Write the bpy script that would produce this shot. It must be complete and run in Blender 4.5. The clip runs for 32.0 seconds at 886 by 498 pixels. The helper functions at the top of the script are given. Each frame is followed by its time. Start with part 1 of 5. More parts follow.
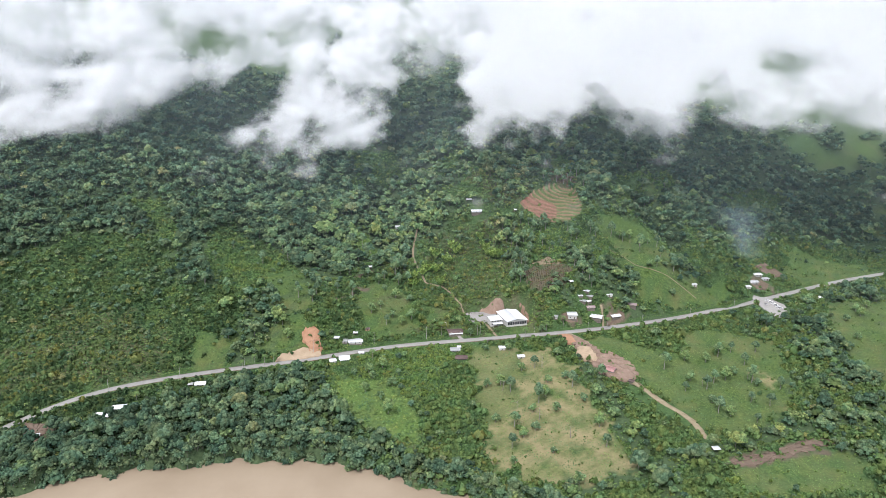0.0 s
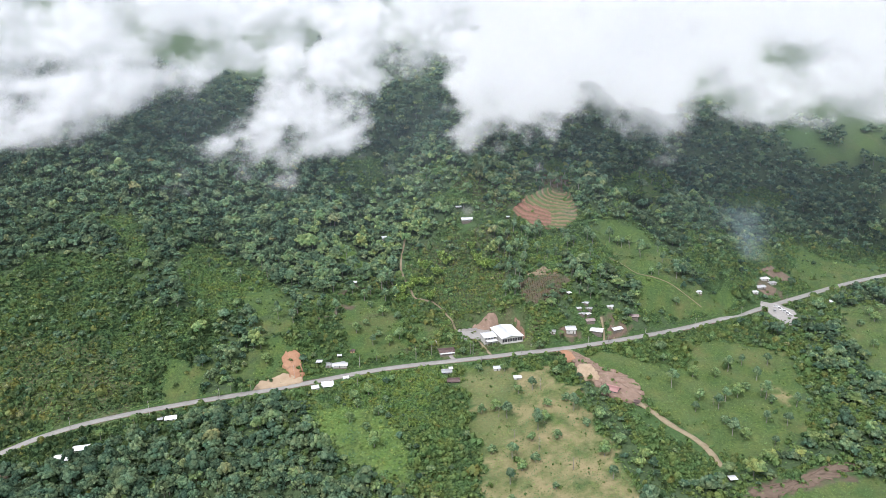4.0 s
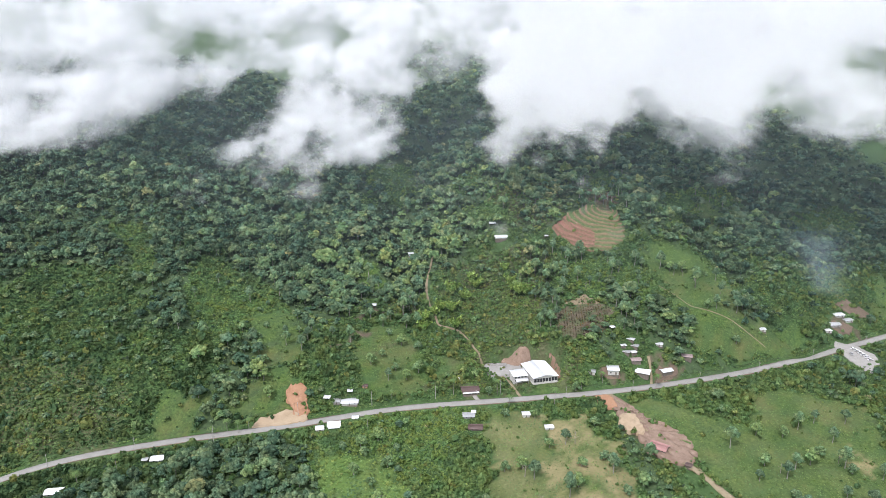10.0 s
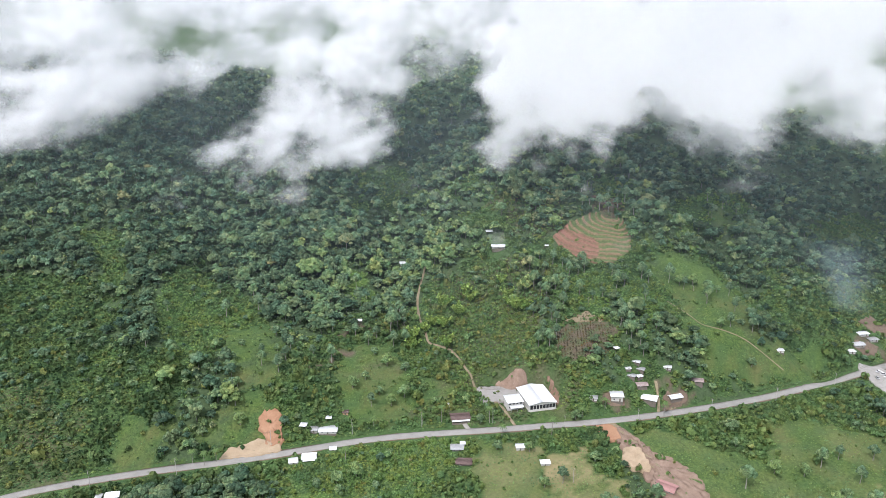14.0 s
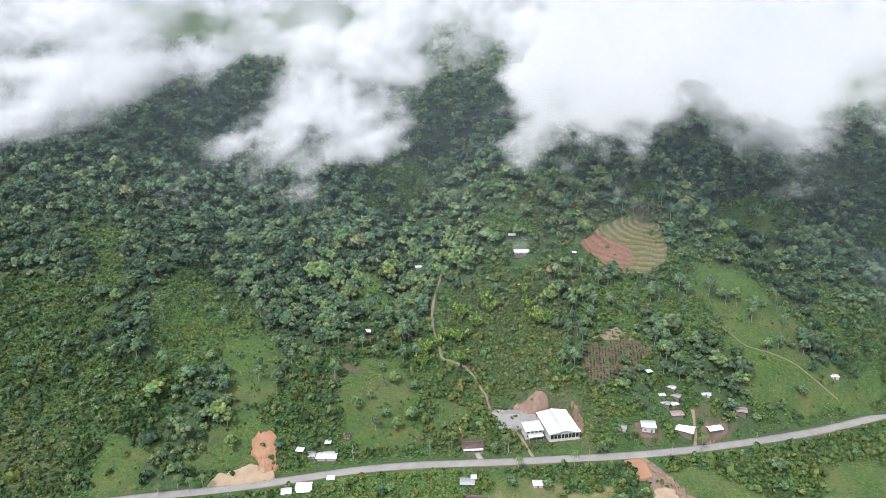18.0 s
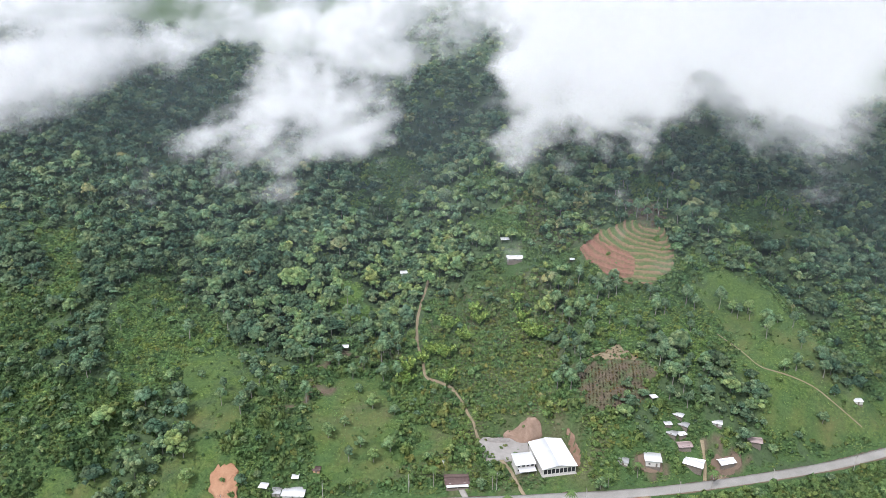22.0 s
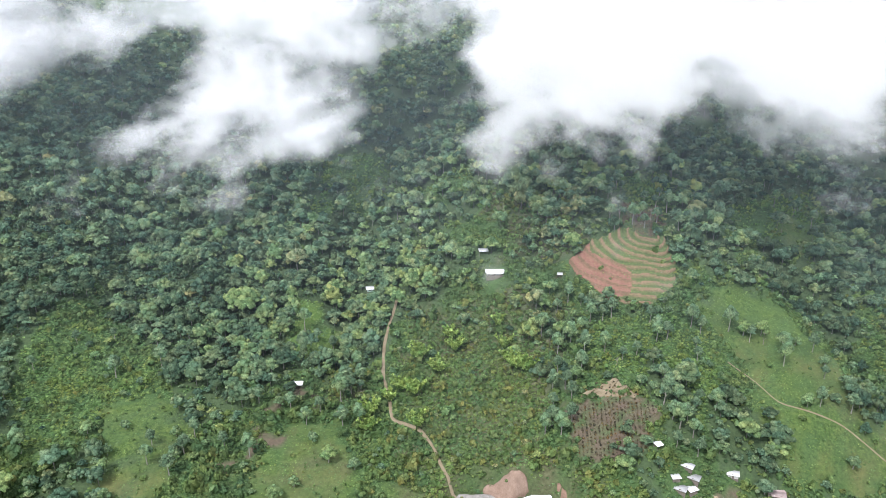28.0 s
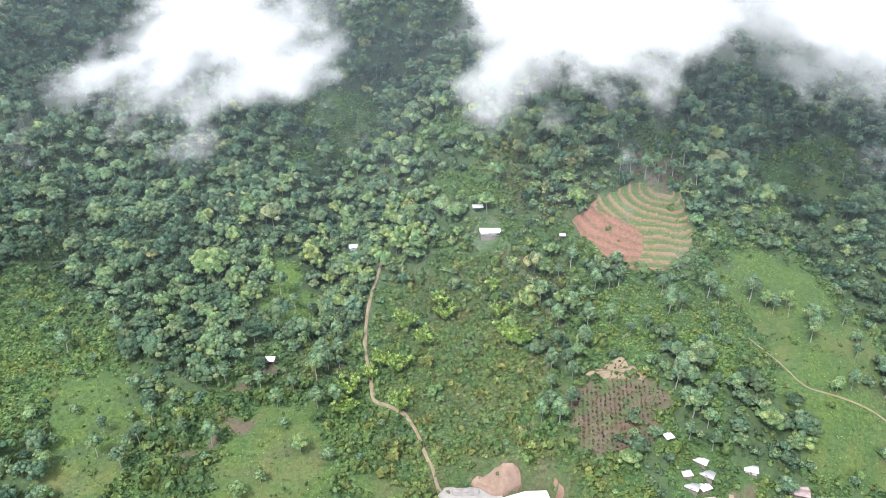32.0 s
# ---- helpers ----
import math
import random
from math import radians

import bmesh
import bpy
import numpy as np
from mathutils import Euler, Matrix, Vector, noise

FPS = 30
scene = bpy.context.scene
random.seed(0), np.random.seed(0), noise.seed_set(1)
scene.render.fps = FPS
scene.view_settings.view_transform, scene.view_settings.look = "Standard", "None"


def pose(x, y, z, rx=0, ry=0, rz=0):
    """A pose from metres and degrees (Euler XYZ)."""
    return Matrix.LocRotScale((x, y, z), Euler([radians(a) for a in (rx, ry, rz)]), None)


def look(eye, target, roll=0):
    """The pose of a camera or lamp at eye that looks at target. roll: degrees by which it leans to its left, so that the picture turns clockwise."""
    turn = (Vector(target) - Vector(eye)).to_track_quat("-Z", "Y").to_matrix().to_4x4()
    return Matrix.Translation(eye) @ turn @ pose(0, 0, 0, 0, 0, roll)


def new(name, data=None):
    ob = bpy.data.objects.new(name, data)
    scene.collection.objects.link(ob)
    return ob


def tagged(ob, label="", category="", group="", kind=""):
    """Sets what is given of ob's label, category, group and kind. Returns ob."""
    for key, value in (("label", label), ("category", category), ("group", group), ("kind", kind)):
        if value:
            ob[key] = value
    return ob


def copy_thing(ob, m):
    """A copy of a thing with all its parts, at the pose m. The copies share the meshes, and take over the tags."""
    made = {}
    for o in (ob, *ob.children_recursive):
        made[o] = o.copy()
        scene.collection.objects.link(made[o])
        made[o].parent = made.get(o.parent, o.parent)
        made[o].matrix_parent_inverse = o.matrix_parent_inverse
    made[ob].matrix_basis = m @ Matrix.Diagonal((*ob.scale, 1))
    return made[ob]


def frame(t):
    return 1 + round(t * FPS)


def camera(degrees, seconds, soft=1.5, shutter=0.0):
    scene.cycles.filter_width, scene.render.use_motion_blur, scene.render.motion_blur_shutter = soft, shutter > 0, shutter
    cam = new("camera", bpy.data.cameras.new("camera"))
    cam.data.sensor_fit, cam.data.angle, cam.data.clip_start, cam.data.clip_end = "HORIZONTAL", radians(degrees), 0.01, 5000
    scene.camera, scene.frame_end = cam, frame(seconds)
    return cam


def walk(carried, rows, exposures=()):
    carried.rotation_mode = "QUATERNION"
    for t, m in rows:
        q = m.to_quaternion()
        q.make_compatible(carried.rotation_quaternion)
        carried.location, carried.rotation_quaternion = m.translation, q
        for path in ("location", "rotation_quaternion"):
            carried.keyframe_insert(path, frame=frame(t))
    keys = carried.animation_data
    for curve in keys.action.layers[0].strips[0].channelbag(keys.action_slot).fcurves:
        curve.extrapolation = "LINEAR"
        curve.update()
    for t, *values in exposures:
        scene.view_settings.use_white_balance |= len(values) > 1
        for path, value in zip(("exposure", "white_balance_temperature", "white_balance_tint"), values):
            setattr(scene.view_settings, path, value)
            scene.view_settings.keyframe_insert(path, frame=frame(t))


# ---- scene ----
cam = camera(66.0, 32.0, soft=0.65)
PATH = [
    (0, (0.45, -88.06, 223.765), (0.384, -86.138, 223.214), 0.7),
    (0.5, (0.341, -83.388, 223.771), (0.296, -81.467, 223.217), 0.4),
    (1, (0.223, -79.004, 223.779), (0.196, -77.082, 223.225), 0.1),
    (1.5, (0.239, -74.528, 223.789), (0.22, -72.606, 223.236), -0.1),
    (2, (0.538, -69.782, 223.801), (0.507, -67.86, 223.249), -0.3),
    (2.5, (1.175, -64.707, 223.814), (1.138, -62.785, 223.263), -0.4),
    (3, (2.044, -59.527, 223.828), (2.003, -57.605, 223.277), -0.5),
    (3.5, (3.044, -54.405, 223.842), (2.998, -52.483, 223.291), -0.6),
    (5.5, (6.962, -33.55, 224.056), (6.909, -31.628, 223.506), -0.7),
    (6, (7.62, -28.497, 224.069), (7.566, -26.575, 223.52), -0.7),
    (6.5, (7.984, -23.347, 224.082), (7.931, -21.424, 223.533), -0.6),
    (7, (8.466, -18.078, 224.094), (8.417, -16.155, 223.546), -0.5),
    (7.5, (9.235, -12.719, 224.105), (9.187, -10.796, 223.557), -0.4),
    (8, (10.199, -7.706, 224.115), (10.133, -5.784, 223.567), -0.3),
    (8.5, (11.383, -2.504, 224.125), (11.263, -0.585, 223.576), -0.2),
    (9, (12.58, 2.797, 224.134), (12.427, 4.715, 223.585), -0.1),
    (9.5, (13.656, 8.008, 224.141), (13.487, 9.923, 223.593), -0.1),
    (10, (14.662, 13.194, 224.148), (14.482, 15.109, 223.599), -0.1),
    (10.5, (15.83, 18.3, 224.153), (15.643, 20.214, 223.605), -0.0),
    (11, (17.101, 23.546, 224.158), (16.908, 25.459, 223.608), -0.1),
    (11.5, (18.389, 28.863, 224.161), (18.193, 30.775, 223.611), -0.1),
    (12, (19.575, 34.322, 224.164), (19.375, 36.234, 223.613), -0.1),
    (12.5, (20.637, 39.71, 224.165), (20.435, 41.622, 223.613), -0.1),
    (13, (21.575, 45.614, 224.164), (21.372, 47.525, 223.609), 0.0),
    (13.5, (22.329, 50.889, 224.16), (22.128, 52.8, 223.604), -0.1),
    (14, (22.983, 55.778, 224.156), (22.781, 57.687, 223.597), 0.0),
    (14.5, (23.548, 61.069, 224.148), (23.35, 62.979, 223.586), 0.0),
    (16.5, (25.648, 83.24, 224.001), (25.442, 85.144, 223.425), 0.2),
    (17, (26.363, 89.05, 223.991), (26.116, 90.948, 223.411), 0.2),
    (17.5, (27.101, 95.052, 223.98), (26.825, 96.945, 223.394), 0.2),
    (18, (27.77, 101.022, 223.967), (27.48, 102.911, 223.376), 0.2),
    (18.5, (28.346, 106.814, 223.952), (28.048, 108.7, 223.356), 0.2),
    (19, (28.75, 112.193, 223.936), (28.447, 114.077, 223.337), 0.2),
    (19.5, (29.082, 117.552, 223.919), (28.774, 119.434, 223.316), 0.3),
    (20, (29.315, 123.105, 223.903), (29.004, 124.985, 223.295), 0.3),
    (20.5, (29.538, 128.895, 223.886), (29.227, 130.774, 223.274), 0.4),
    (21, (29.819, 134.756, 223.869), (29.506, 136.632, 223.252), 0.4),
    (21.5, (30.103, 140.559, 223.854), (29.789, 142.434, 223.233), 0.5),
    (22, (30.349, 146.353, 223.84), (30.061, 148.231, 223.214), 0.4),
    (22.5, (30.421, 151.947, 223.828), (30.185, 153.831, 223.201), 0.4),
    (23, (30.449, 157.596, 223.818), (30.223, 159.481, 223.189), 0.3),
    (23.5, (30.442, 163.363, 223.813), (30.224, 165.247, 223.179), 0.2),
    (24, (30.567, 169.143, 223.807), (30.356, 171.027, 223.17), 0.2),
    (24.5, (30.646, 174.928, 223.801), (30.442, 176.811, 223.158), 0.3),
    (25, (30.609, 180.388, 223.796), (30.411, 182.27, 223.148), 0.3),
    (25.5, (30.471, 185.343, 223.79), (30.277, 187.226, 223.143), 0.1),
    (27.5, (29.543, 205.384, 223.705), (29.305, 207.259, 223.05), -0.0),
    (28, (29.452, 210.808, 223.697), (29.213, 212.676, 223.023), 0.0),
    (28.5, (29.363, 216.885, 223.685), (29.122, 218.74, 222.977), -0.0),
    (29, (29.625, 222.723, 223.672), (29.383, 224.571, 222.947), -0.0),
    (29.5, (30.074, 228.187, 223.659), (29.831, 230.029, 222.919), -0.0),
    (30, (30.674, 233.846, 223.646), (30.43, 235.68, 222.887), -0.0),
    (30.5, (31.285, 239.754, 223.634), (31.04, 241.578, 222.851), -0.0),
    (31, (31.782, 245.829, 223.624), (31.536, 247.641, 222.814), -0.1),
    (31.5, (32.105, 252.054, 223.616), (31.86, 253.853, 222.778), -0.1),
    (32, (32.232, 258.191, 223.611), (31.989, 259.977, 222.745), -0.1),
]
walk(cam, [(t, look(eye, target, roll)) for t, eye, target, roll in PATH], exposures=[(0, 0.66, 6250, 15), (24, 0.69, 6250, 15), (27.5, 0.85, 6250, 15), (32, 1.25, 6250, 15)])

# ---- light: a high overcast over the valley, the sun behind thin cloud ----
world = bpy.data.worlds.new("overcast_sky")
scene.world = world
world.use_nodes = True
wn = world.node_tree
wn.nodes.clear()
sky = wn.nodes.new("ShaderNodeTexSky")
sky.sky_type, sky.sun_disc = "NISHITA", False
sky.sun_elevation, sky.sun_rotation = radians(55), radians(205)
clear = wn.nodes.new("ShaderNodeBackground")
clear.inputs["Strength"].default_value = 0.10
veil = wn.nodes.new("ShaderNodeBackground")
veil.inputs["Color"].default_value = (0.93, 0.97, 1.0, 1)
veil.inputs["Strength"].default_value = 1.1
both = wn.nodes.new("ShaderNodeMixShader")
both.inputs[0].default_value = 0.8
wout = wn.nodes.new("ShaderNodeOutputWorld")
wn.links.new(sky.outputs[0], clear.inputs["Color"])
wn.links.new(clear.outputs[0], both.inputs[1])
wn.links.new(veil.outputs[0], both.inputs[2])
wn.links.new(both.outputs[0], wout.inputs["Surface"])
sun = new("sun", bpy.data.lights.new("sun", "SUN"))
sun.data.energy, sun.data.angle, sun.data.color = 2.2, radians(14), (1.0, 0.96, 0.9)
sun.matrix_world = look((0, 0, 0), (math.sin(radians(205)) * -math.cos(radians(55)), -math.cos(radians(205)) * math.cos(radians(55)), -math.sin(radians(55))))
scene.cycles.transparent_max_bounces = 48

# ---- materials ----
def material(name, rough=0.8, metal=0.0, spec=0.3):
    """A new material: its node tree, its shader and a shorthand to add nodes."""
    m = bpy.data.materials.new(name)
    m.use_nodes = True
    tree = m.node_tree
    bsdf = tree.nodes["Principled BSDF"]
    bsdf.inputs["Roughness"].default_value = rough
    bsdf.inputs["Metallic"].default_value = metal
    bsdf.inputs["Specular IOR Level"].default_value = spec
    return m, tree, bsdf


def add(tree, kind, **values):
    node = tree.nodes.new(kind)
    for key, value in values.items():
        node.inputs[key.replace("_", " ")].default_value = value
    return node


def noise_node(tree, scale, detail=4.0, rough=0.6, coords="Object"):
    tc = tree.nodes.new("ShaderNodeTexCoord")
    n = add(tree, "ShaderNodeTexNoise", Scale=scale, Detail=detail, Roughness=rough)
    tree.links.new(tc.outputs[coords], n.inputs["Vector"])
    return n.outputs["Fac"]


def ramp(tree, fac, stops):
    r = tree.nodes.new("ShaderNodeValToRGB")
    els = r.color_ramp.elements
    while len(els) < len(stops):
        els.new(0.5)
    for e, (p, c) in zip(els, stops):
        e.position, e.color = p, (*c, 1)
    tree.links.new(fac, r.inputs[0])
    return r.outputs[0]


def mix(tree, fac, a, b, mode="MIX"):
    n = tree.nodes.new("ShaderNodeMix")
    n.data_type, n.blend_type = "RGBA", mode
    for socket, value in ((n.inputs[0], fac), (n.inputs[6], a), (n.inputs[7], b)):
        if isinstance(value, (int, float)):
            socket.default_value = value
        elif isinstance(value, tuple):
            socket.default_value = (*value, 1)
        else:
            tree.links.new(value, socket)
    return n.outputs[2]


def attr(tree, name):
    n = tree.nodes.new("ShaderNodeAttribute")
    n.attribute_name = name
    return n.outputs["Fac"]


def bumped(tree, bsdf, height, strength, distance):
    b = add(tree, "ShaderNodeBump", Strength=strength, Distance=distance)
    tree.links.new(height, b.inputs["Height"])
    tree.links.new(b.outputs[0], bsdf.inputs["Normal"])


def plain(name, a, b, scale=3.0, rough=0.8, metal=0.0, bump=0.15, dist=0.03):
    """Two tones mottled at two sizes, with a fine relief."""
    m, tree, bsdf = material(name, rough, metal)
    c = ramp(tree, noise_node(tree, scale), [(0.3, a), (0.7, b)])
    fine = noise_node(tree, scale * 9, 3)
    c = mix(tree, 0.35, c, ramp(tree, fine, [(0.3, tuple(v * 0.75 for v in a)), (0.7, b)]))
    info = tree.nodes.new("ShaderNodeObjectInfo")
    tint = ramp(tree, info.outputs["Random"], [(0.0, (0.84, 0.84, 0.85)), (1.0, (1, 1, 1))])
    c = mix(tree, 1.0, c, tint, "MULTIPLY")
    tree.links.new(c, bsdf.inputs["Base Color"])
    bumped(tree, bsdf, fine, bump, dist)
    return m


def leaf_material(name, dark, mid, light, scale=0.9, low=0.40, high=1.6):
    """Foliage: each clump its own tone, each plant its own hue, with fine leafy relief whose shaded hollows are also in
    the colour; leaves let some light through.
    """
    m, tree, bsdf = material(name, 0.75, 0, 0.12)
    geo = tree.nodes.new("ShaderNodeNewGeometry")
    c = ramp(tree, geo.outputs["Random Per Island"], [(0.0, dark), (0.55, mid), (1.0, light)])
    # Low tints run dark, putting shade between crowns into plant colour.
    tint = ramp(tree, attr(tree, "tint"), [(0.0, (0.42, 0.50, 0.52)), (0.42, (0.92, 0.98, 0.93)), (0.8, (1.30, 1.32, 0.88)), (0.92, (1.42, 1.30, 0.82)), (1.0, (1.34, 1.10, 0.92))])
    c = mix(tree, 1.0, c, tint, "MULTIPLY")
    c = mix(tree, 1.0, c, ramp(tree, noise_node(tree, 0.11, 2), [(0.36, (0.84, 0.98, 1.08)), (0.5, (0.98, 1.0, 0.98)), (0.64, (1.16, 1.02, 0.90))]), "MULTIPLY")
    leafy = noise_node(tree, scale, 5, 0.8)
    # Leaf-gap shade in the colour: low noise darkens, high noise lightens.
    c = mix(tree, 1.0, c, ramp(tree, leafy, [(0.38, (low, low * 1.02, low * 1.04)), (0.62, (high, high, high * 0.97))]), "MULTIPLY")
    tree.links.new(c, bsdf.inputs["Base Color"])
    bumped(tree, bsdf, leafy, 0.7, 0.4)
    thin = tree.nodes.new("ShaderNodeBsdfTranslucent")
    tree.links.new(c, thin.inputs["Color"])
    both = add(tree, "ShaderNodeMixShader", Fac=0.3)
    tree.links.new(bsdf.outputs[0], both.inputs[1])
    tree.links.new(thin.outputs[0], both.inputs[2])
    tree.links.new(both.outputs[0], tree.nodes["Material Output"].inputs["Surface"])
    return m


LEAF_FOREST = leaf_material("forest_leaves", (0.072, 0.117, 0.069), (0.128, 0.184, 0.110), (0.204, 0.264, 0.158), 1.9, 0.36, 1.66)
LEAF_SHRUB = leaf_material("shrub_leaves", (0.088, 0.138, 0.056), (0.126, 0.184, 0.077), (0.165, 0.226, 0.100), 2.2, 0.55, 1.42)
LEAF_BAMBOO = leaf_material("bamboo_leaves", (0.13, 0.19, 0.055), (0.25, 0.33, 0.095), (0.40, 0.48, 0.17), 1.4)
LEAF_DRY = leaf_material("dry_stubble", (0.07, 0.05, 0.035), (0.12, 0.09, 0.06), (0.20, 0.16, 0.11), 2.0)
BARK = plain("pale_bark", (0.18, 0.165, 0.14), (0.40, 0.38, 0.34), 0.8, 0.9)
FOREST_BARK = plain("weathered_forest_bark", (0.12, 0.115, 0.10), (0.28, 0.265, 0.24), 0.8, 0.9)
GREY_TWIGS = plain("dry_grey_twigs", (0.20, 0.17, 0.14), (0.42, 0.38, 0.33), 0.8, 0.9)
ROOF_WHITE = plain("white_metal_roof", (0.70, 0.72, 0.74), (0.84, 0.85, 0.86), 0.35, 0.45, 0.0)
ROOF_GREY = plain("weathered_zinc_roof", (0.36, 0.36, 0.36), (0.62, 0.63, 0.64), 0.6, 0.5, 0.2)
ROOF_RUST = plain("rusty_roof", (0.085, 0.055, 0.05), (0.165, 0.115, 0.105), 0.7, 0.7)
ROOF_PINK = plain("dull_pinkish_roof", (0.30, 0.22, 0.205), (0.46, 0.38, 0.365), 0.6, 0.7)
ROOF_RED = plain("faded_red_roof", (0.33, 0.17, 0.155), (0.43, 0.25, 0.23), 0.6, 0.7)
# House wall tones set low, with the shade of the eaves in their colour.
WALL_WHITE = plain("whitewashed_wall", (0.44, 0.43, 0.40), (0.62, 0.61, 0.58), 1.2, 0.85)
WALL_GREY = plain("bare_block_wall", (0.30, 0.29, 0.27), (0.44, 0.42, 0.40), 1.2, 0.9)
WALL_WOOD = plain("weathered_shaded_boards", (0.11, 0.095, 0.08), (0.22, 0.19, 0.16), 1.5, 0.9)
WALL_GREEN = plain("pale_green_wall", (0.42, 0.55, 0.48), (0.55, 0.66, 0.60), 1.2, 0.85)
WALL_ORANGE = plain("orange_clay_wall", (0.50, 0.30, 0.17), (0.62, 0.42, 0.26), 1.2, 0.9)
DARK_GLASS = plain("dark_window_glass", (0.02, 0.022, 0.025), (0.05, 0.055, 0.06), 2, 0.15)
STEEL = plain("painted_steel", (0.45, 0.46, 0.47), (0.6, 0.6, 0.6), 2, 0.5, 0.4)
CONCRETE = plain("grey_concrete", (0.34, 0.33, 0.31), (0.50, 0.48, 0.45), 0.7, 0.9)
SOIL_RED = plain("red_clay_soil", (0.20, 0.120, 0.082), (0.31, 0.212, 0.155), 0.22, 0.95, 0, 0.6, 0.3)
SOIL_SAND = plain("pale_sandy_soil", (0.29, 0.215, 0.14), (0.40, 0.315, 0.22), 0.2, 0.95, 0, 0.5, 0.2)
SOIL_ORANGE = plain("orange_cut_soil", (0.28, 0.145, 0.083), (0.38, 0.225, 0.142), 0.16, 0.95, 0, 0.6, 0.3)
SOIL_TAN = plain("tan_dirt", (0.19, 0.15, 0.09), (0.31, 0.26, 0.175), 0.25, 0.95, 0, 0.6, 0.3)
SOIL_BROWN = plain("brown_dirt", (0.115, 0.082, 0.060), (0.200, 0.148, 0.110), 0.25, 0.95, 0, 0.6, 0.3)
PALE_GRAVEL = plain("pale_compacted_gravel", (0.27, 0.258, 0.24), (0.38, 0.365, 0.34), 0.3, 0.95, 0, 0.4, 0.1)
SOIL_CHURNED = plain("churned_subsoil", (0.185, 0.122, 0.088), (0.335, 0.245, 0.19), 0.3, 0.95, 0, 0.7, 0.4)
GRAVEL = plain("grey_gravel", (0.225, 0.212, 0.195), (0.33, 0.312, 0.29), 0.4, 0.95, 0, 0.4, 0.1)
PLASTIC_BLUE = plain("blue_plastic", (0.05, 0.18, 0.4), (0.08, 0.25, 0.5), 2, 0.5)
VAN_WHITE = plain("white_car_paint", (0.7, 0.7, 0.7), (0.8, 0.8, 0.8), 1, 0.3)
RUBBER = plain("black_rubber", (0.02, 0.02, 0.02), (0.04, 0.04, 0.04), 3, 0.9)

# asphalt: pale, worn, with patched lanes and tyre tracks
ASPHALT, _t, _b = material("worn_asphalt", 0.9)
_c = ramp(_t, noise_node(_t, 0.12, 5), [(0.3, (0.20, 0.194, 0.182)), (0.7, (0.295, 0.285, 0.266))])
_c = mix(_t, 0.4, _c, ramp(_t, noise_node(_t, 2.5, 4), [(0.3, (0.175, 0.17, 0.16)), (0.7, (0.33, 0.32, 0.30))]))
_t.links.new(_c, _b.inputs["Base Color"])
bumped(_t, _b, noise_node(_t, 6, 3), 0.2, 0.02)

# river: muddy, silty brown with a soft gloss
WATER, _t, _b = material("muddy_river_water", 0.5, 0, 0.2)
_c = ramp(_t, noise_node(_t, 0.03, 5), [(0.3, (0.255, 0.200, 0.140)), (0.7, (0.30, 0.240, 0.172))])
_t.links.new(_c, _b.inputs["Base Color"])
bumped(_t, _b, noise_node(_t, 0.8, 4), 0.10, 0.15)

# ground: forest floor, rough herbs, pasture, dried pasture, bare soil
GROUND, _t, _b = material("valley_ground", 0.95, 0, 0.15)
_n = noise_node(_t, 0.05, 8, 0.7)
_f = noise_node(_t, 0.55, 6, 0.75)
_c = ramp(_t, _f, [(0.3, (0.034, 0.057, 0.028)), (0.7, (0.08, 0.118, 0.056))])
_c = mix(_t, attr(_t, "herbs"), _c, ramp(_t, _f, [(0.3, (0.030, 0.058, 0.022)), (0.55, (0.060, 0.108, 0.038)), (0.75, (0.10, 0.155, 0.060))]))
_g = mix(_t, ramp(_t, _n, [(0.35, (0, 0, 0)), (0.65, (1, 1, 1))]), (0.056, 0.106, 0.025), (0.096, 0.140, 0.038))
_g = mix(_t, 0.7, _g, ramp(_t, _f, [(0.38, (0.024, 0.046, 0.016)), (0.5, (0.062, 0.106, 0.028)), (0.62, (0.122, 0.164, 0.050))]))
_c = mix(_t, attr(_t, "sere"), _c, ramp(_t, _f, [(0.3, (0.058, 0.054, 0.030)), (0.55, (0.108, 0.106, 0.060)), (0.75, (0.165, 0.155, 0.095))]))
_w = ramp(_t, noise_node(_t, 0.028, 5, 0.65), [(0.48, (0, 0, 0)), (0.66, (0.6, 0.6, 0.6))])
_g = mix(_t, _w, _g, (0.135, 0.128, 0.058))
_g = mix(_t, attr(_t, "lush"), _g, mix(_t, _f, (0.085, 0.165, 0.038), (0.155, 0.245, 0.066)))
_c = mix(_t, attr(_t, "grass"), _c, _g)
_d = mix(_t, ramp(_t, _n, [(0.3, (0, 0, 0)), (0.6, (1, 1, 1))]), (0.145, 0.165, 0.062), (0.28, 0.226, 0.125))
_d = mix(_t, 0.4, _d, ramp(_t, _f, [(0.3, (0.12, 0.122, 0.055)), (0.7, (0.33, 0.27, 0.16))]))
_c = mix(_t, attr(_t, "dry"), _c, _d)
_s = mix(_t, ramp(_t, _n, [(0.3, (0, 0, 0)), (0.7, (1, 1, 1))]), (0.070, 0.054, 0.042), (0.125, 0.100, 0.076))
_s = mix(_t, 0.45, _s, ramp(_t, _f, [(0.3, (0.055, 0.045, 0.03)), (0.7, (0.19, 0.145, 0.105))]))
_c = mix(_t, attr(_t, "soil"), _c, _s)
_t.links.new(_c, _b.inputs["Base Color"])
bumped(_t, _b, _f, 0.9, 0.6)

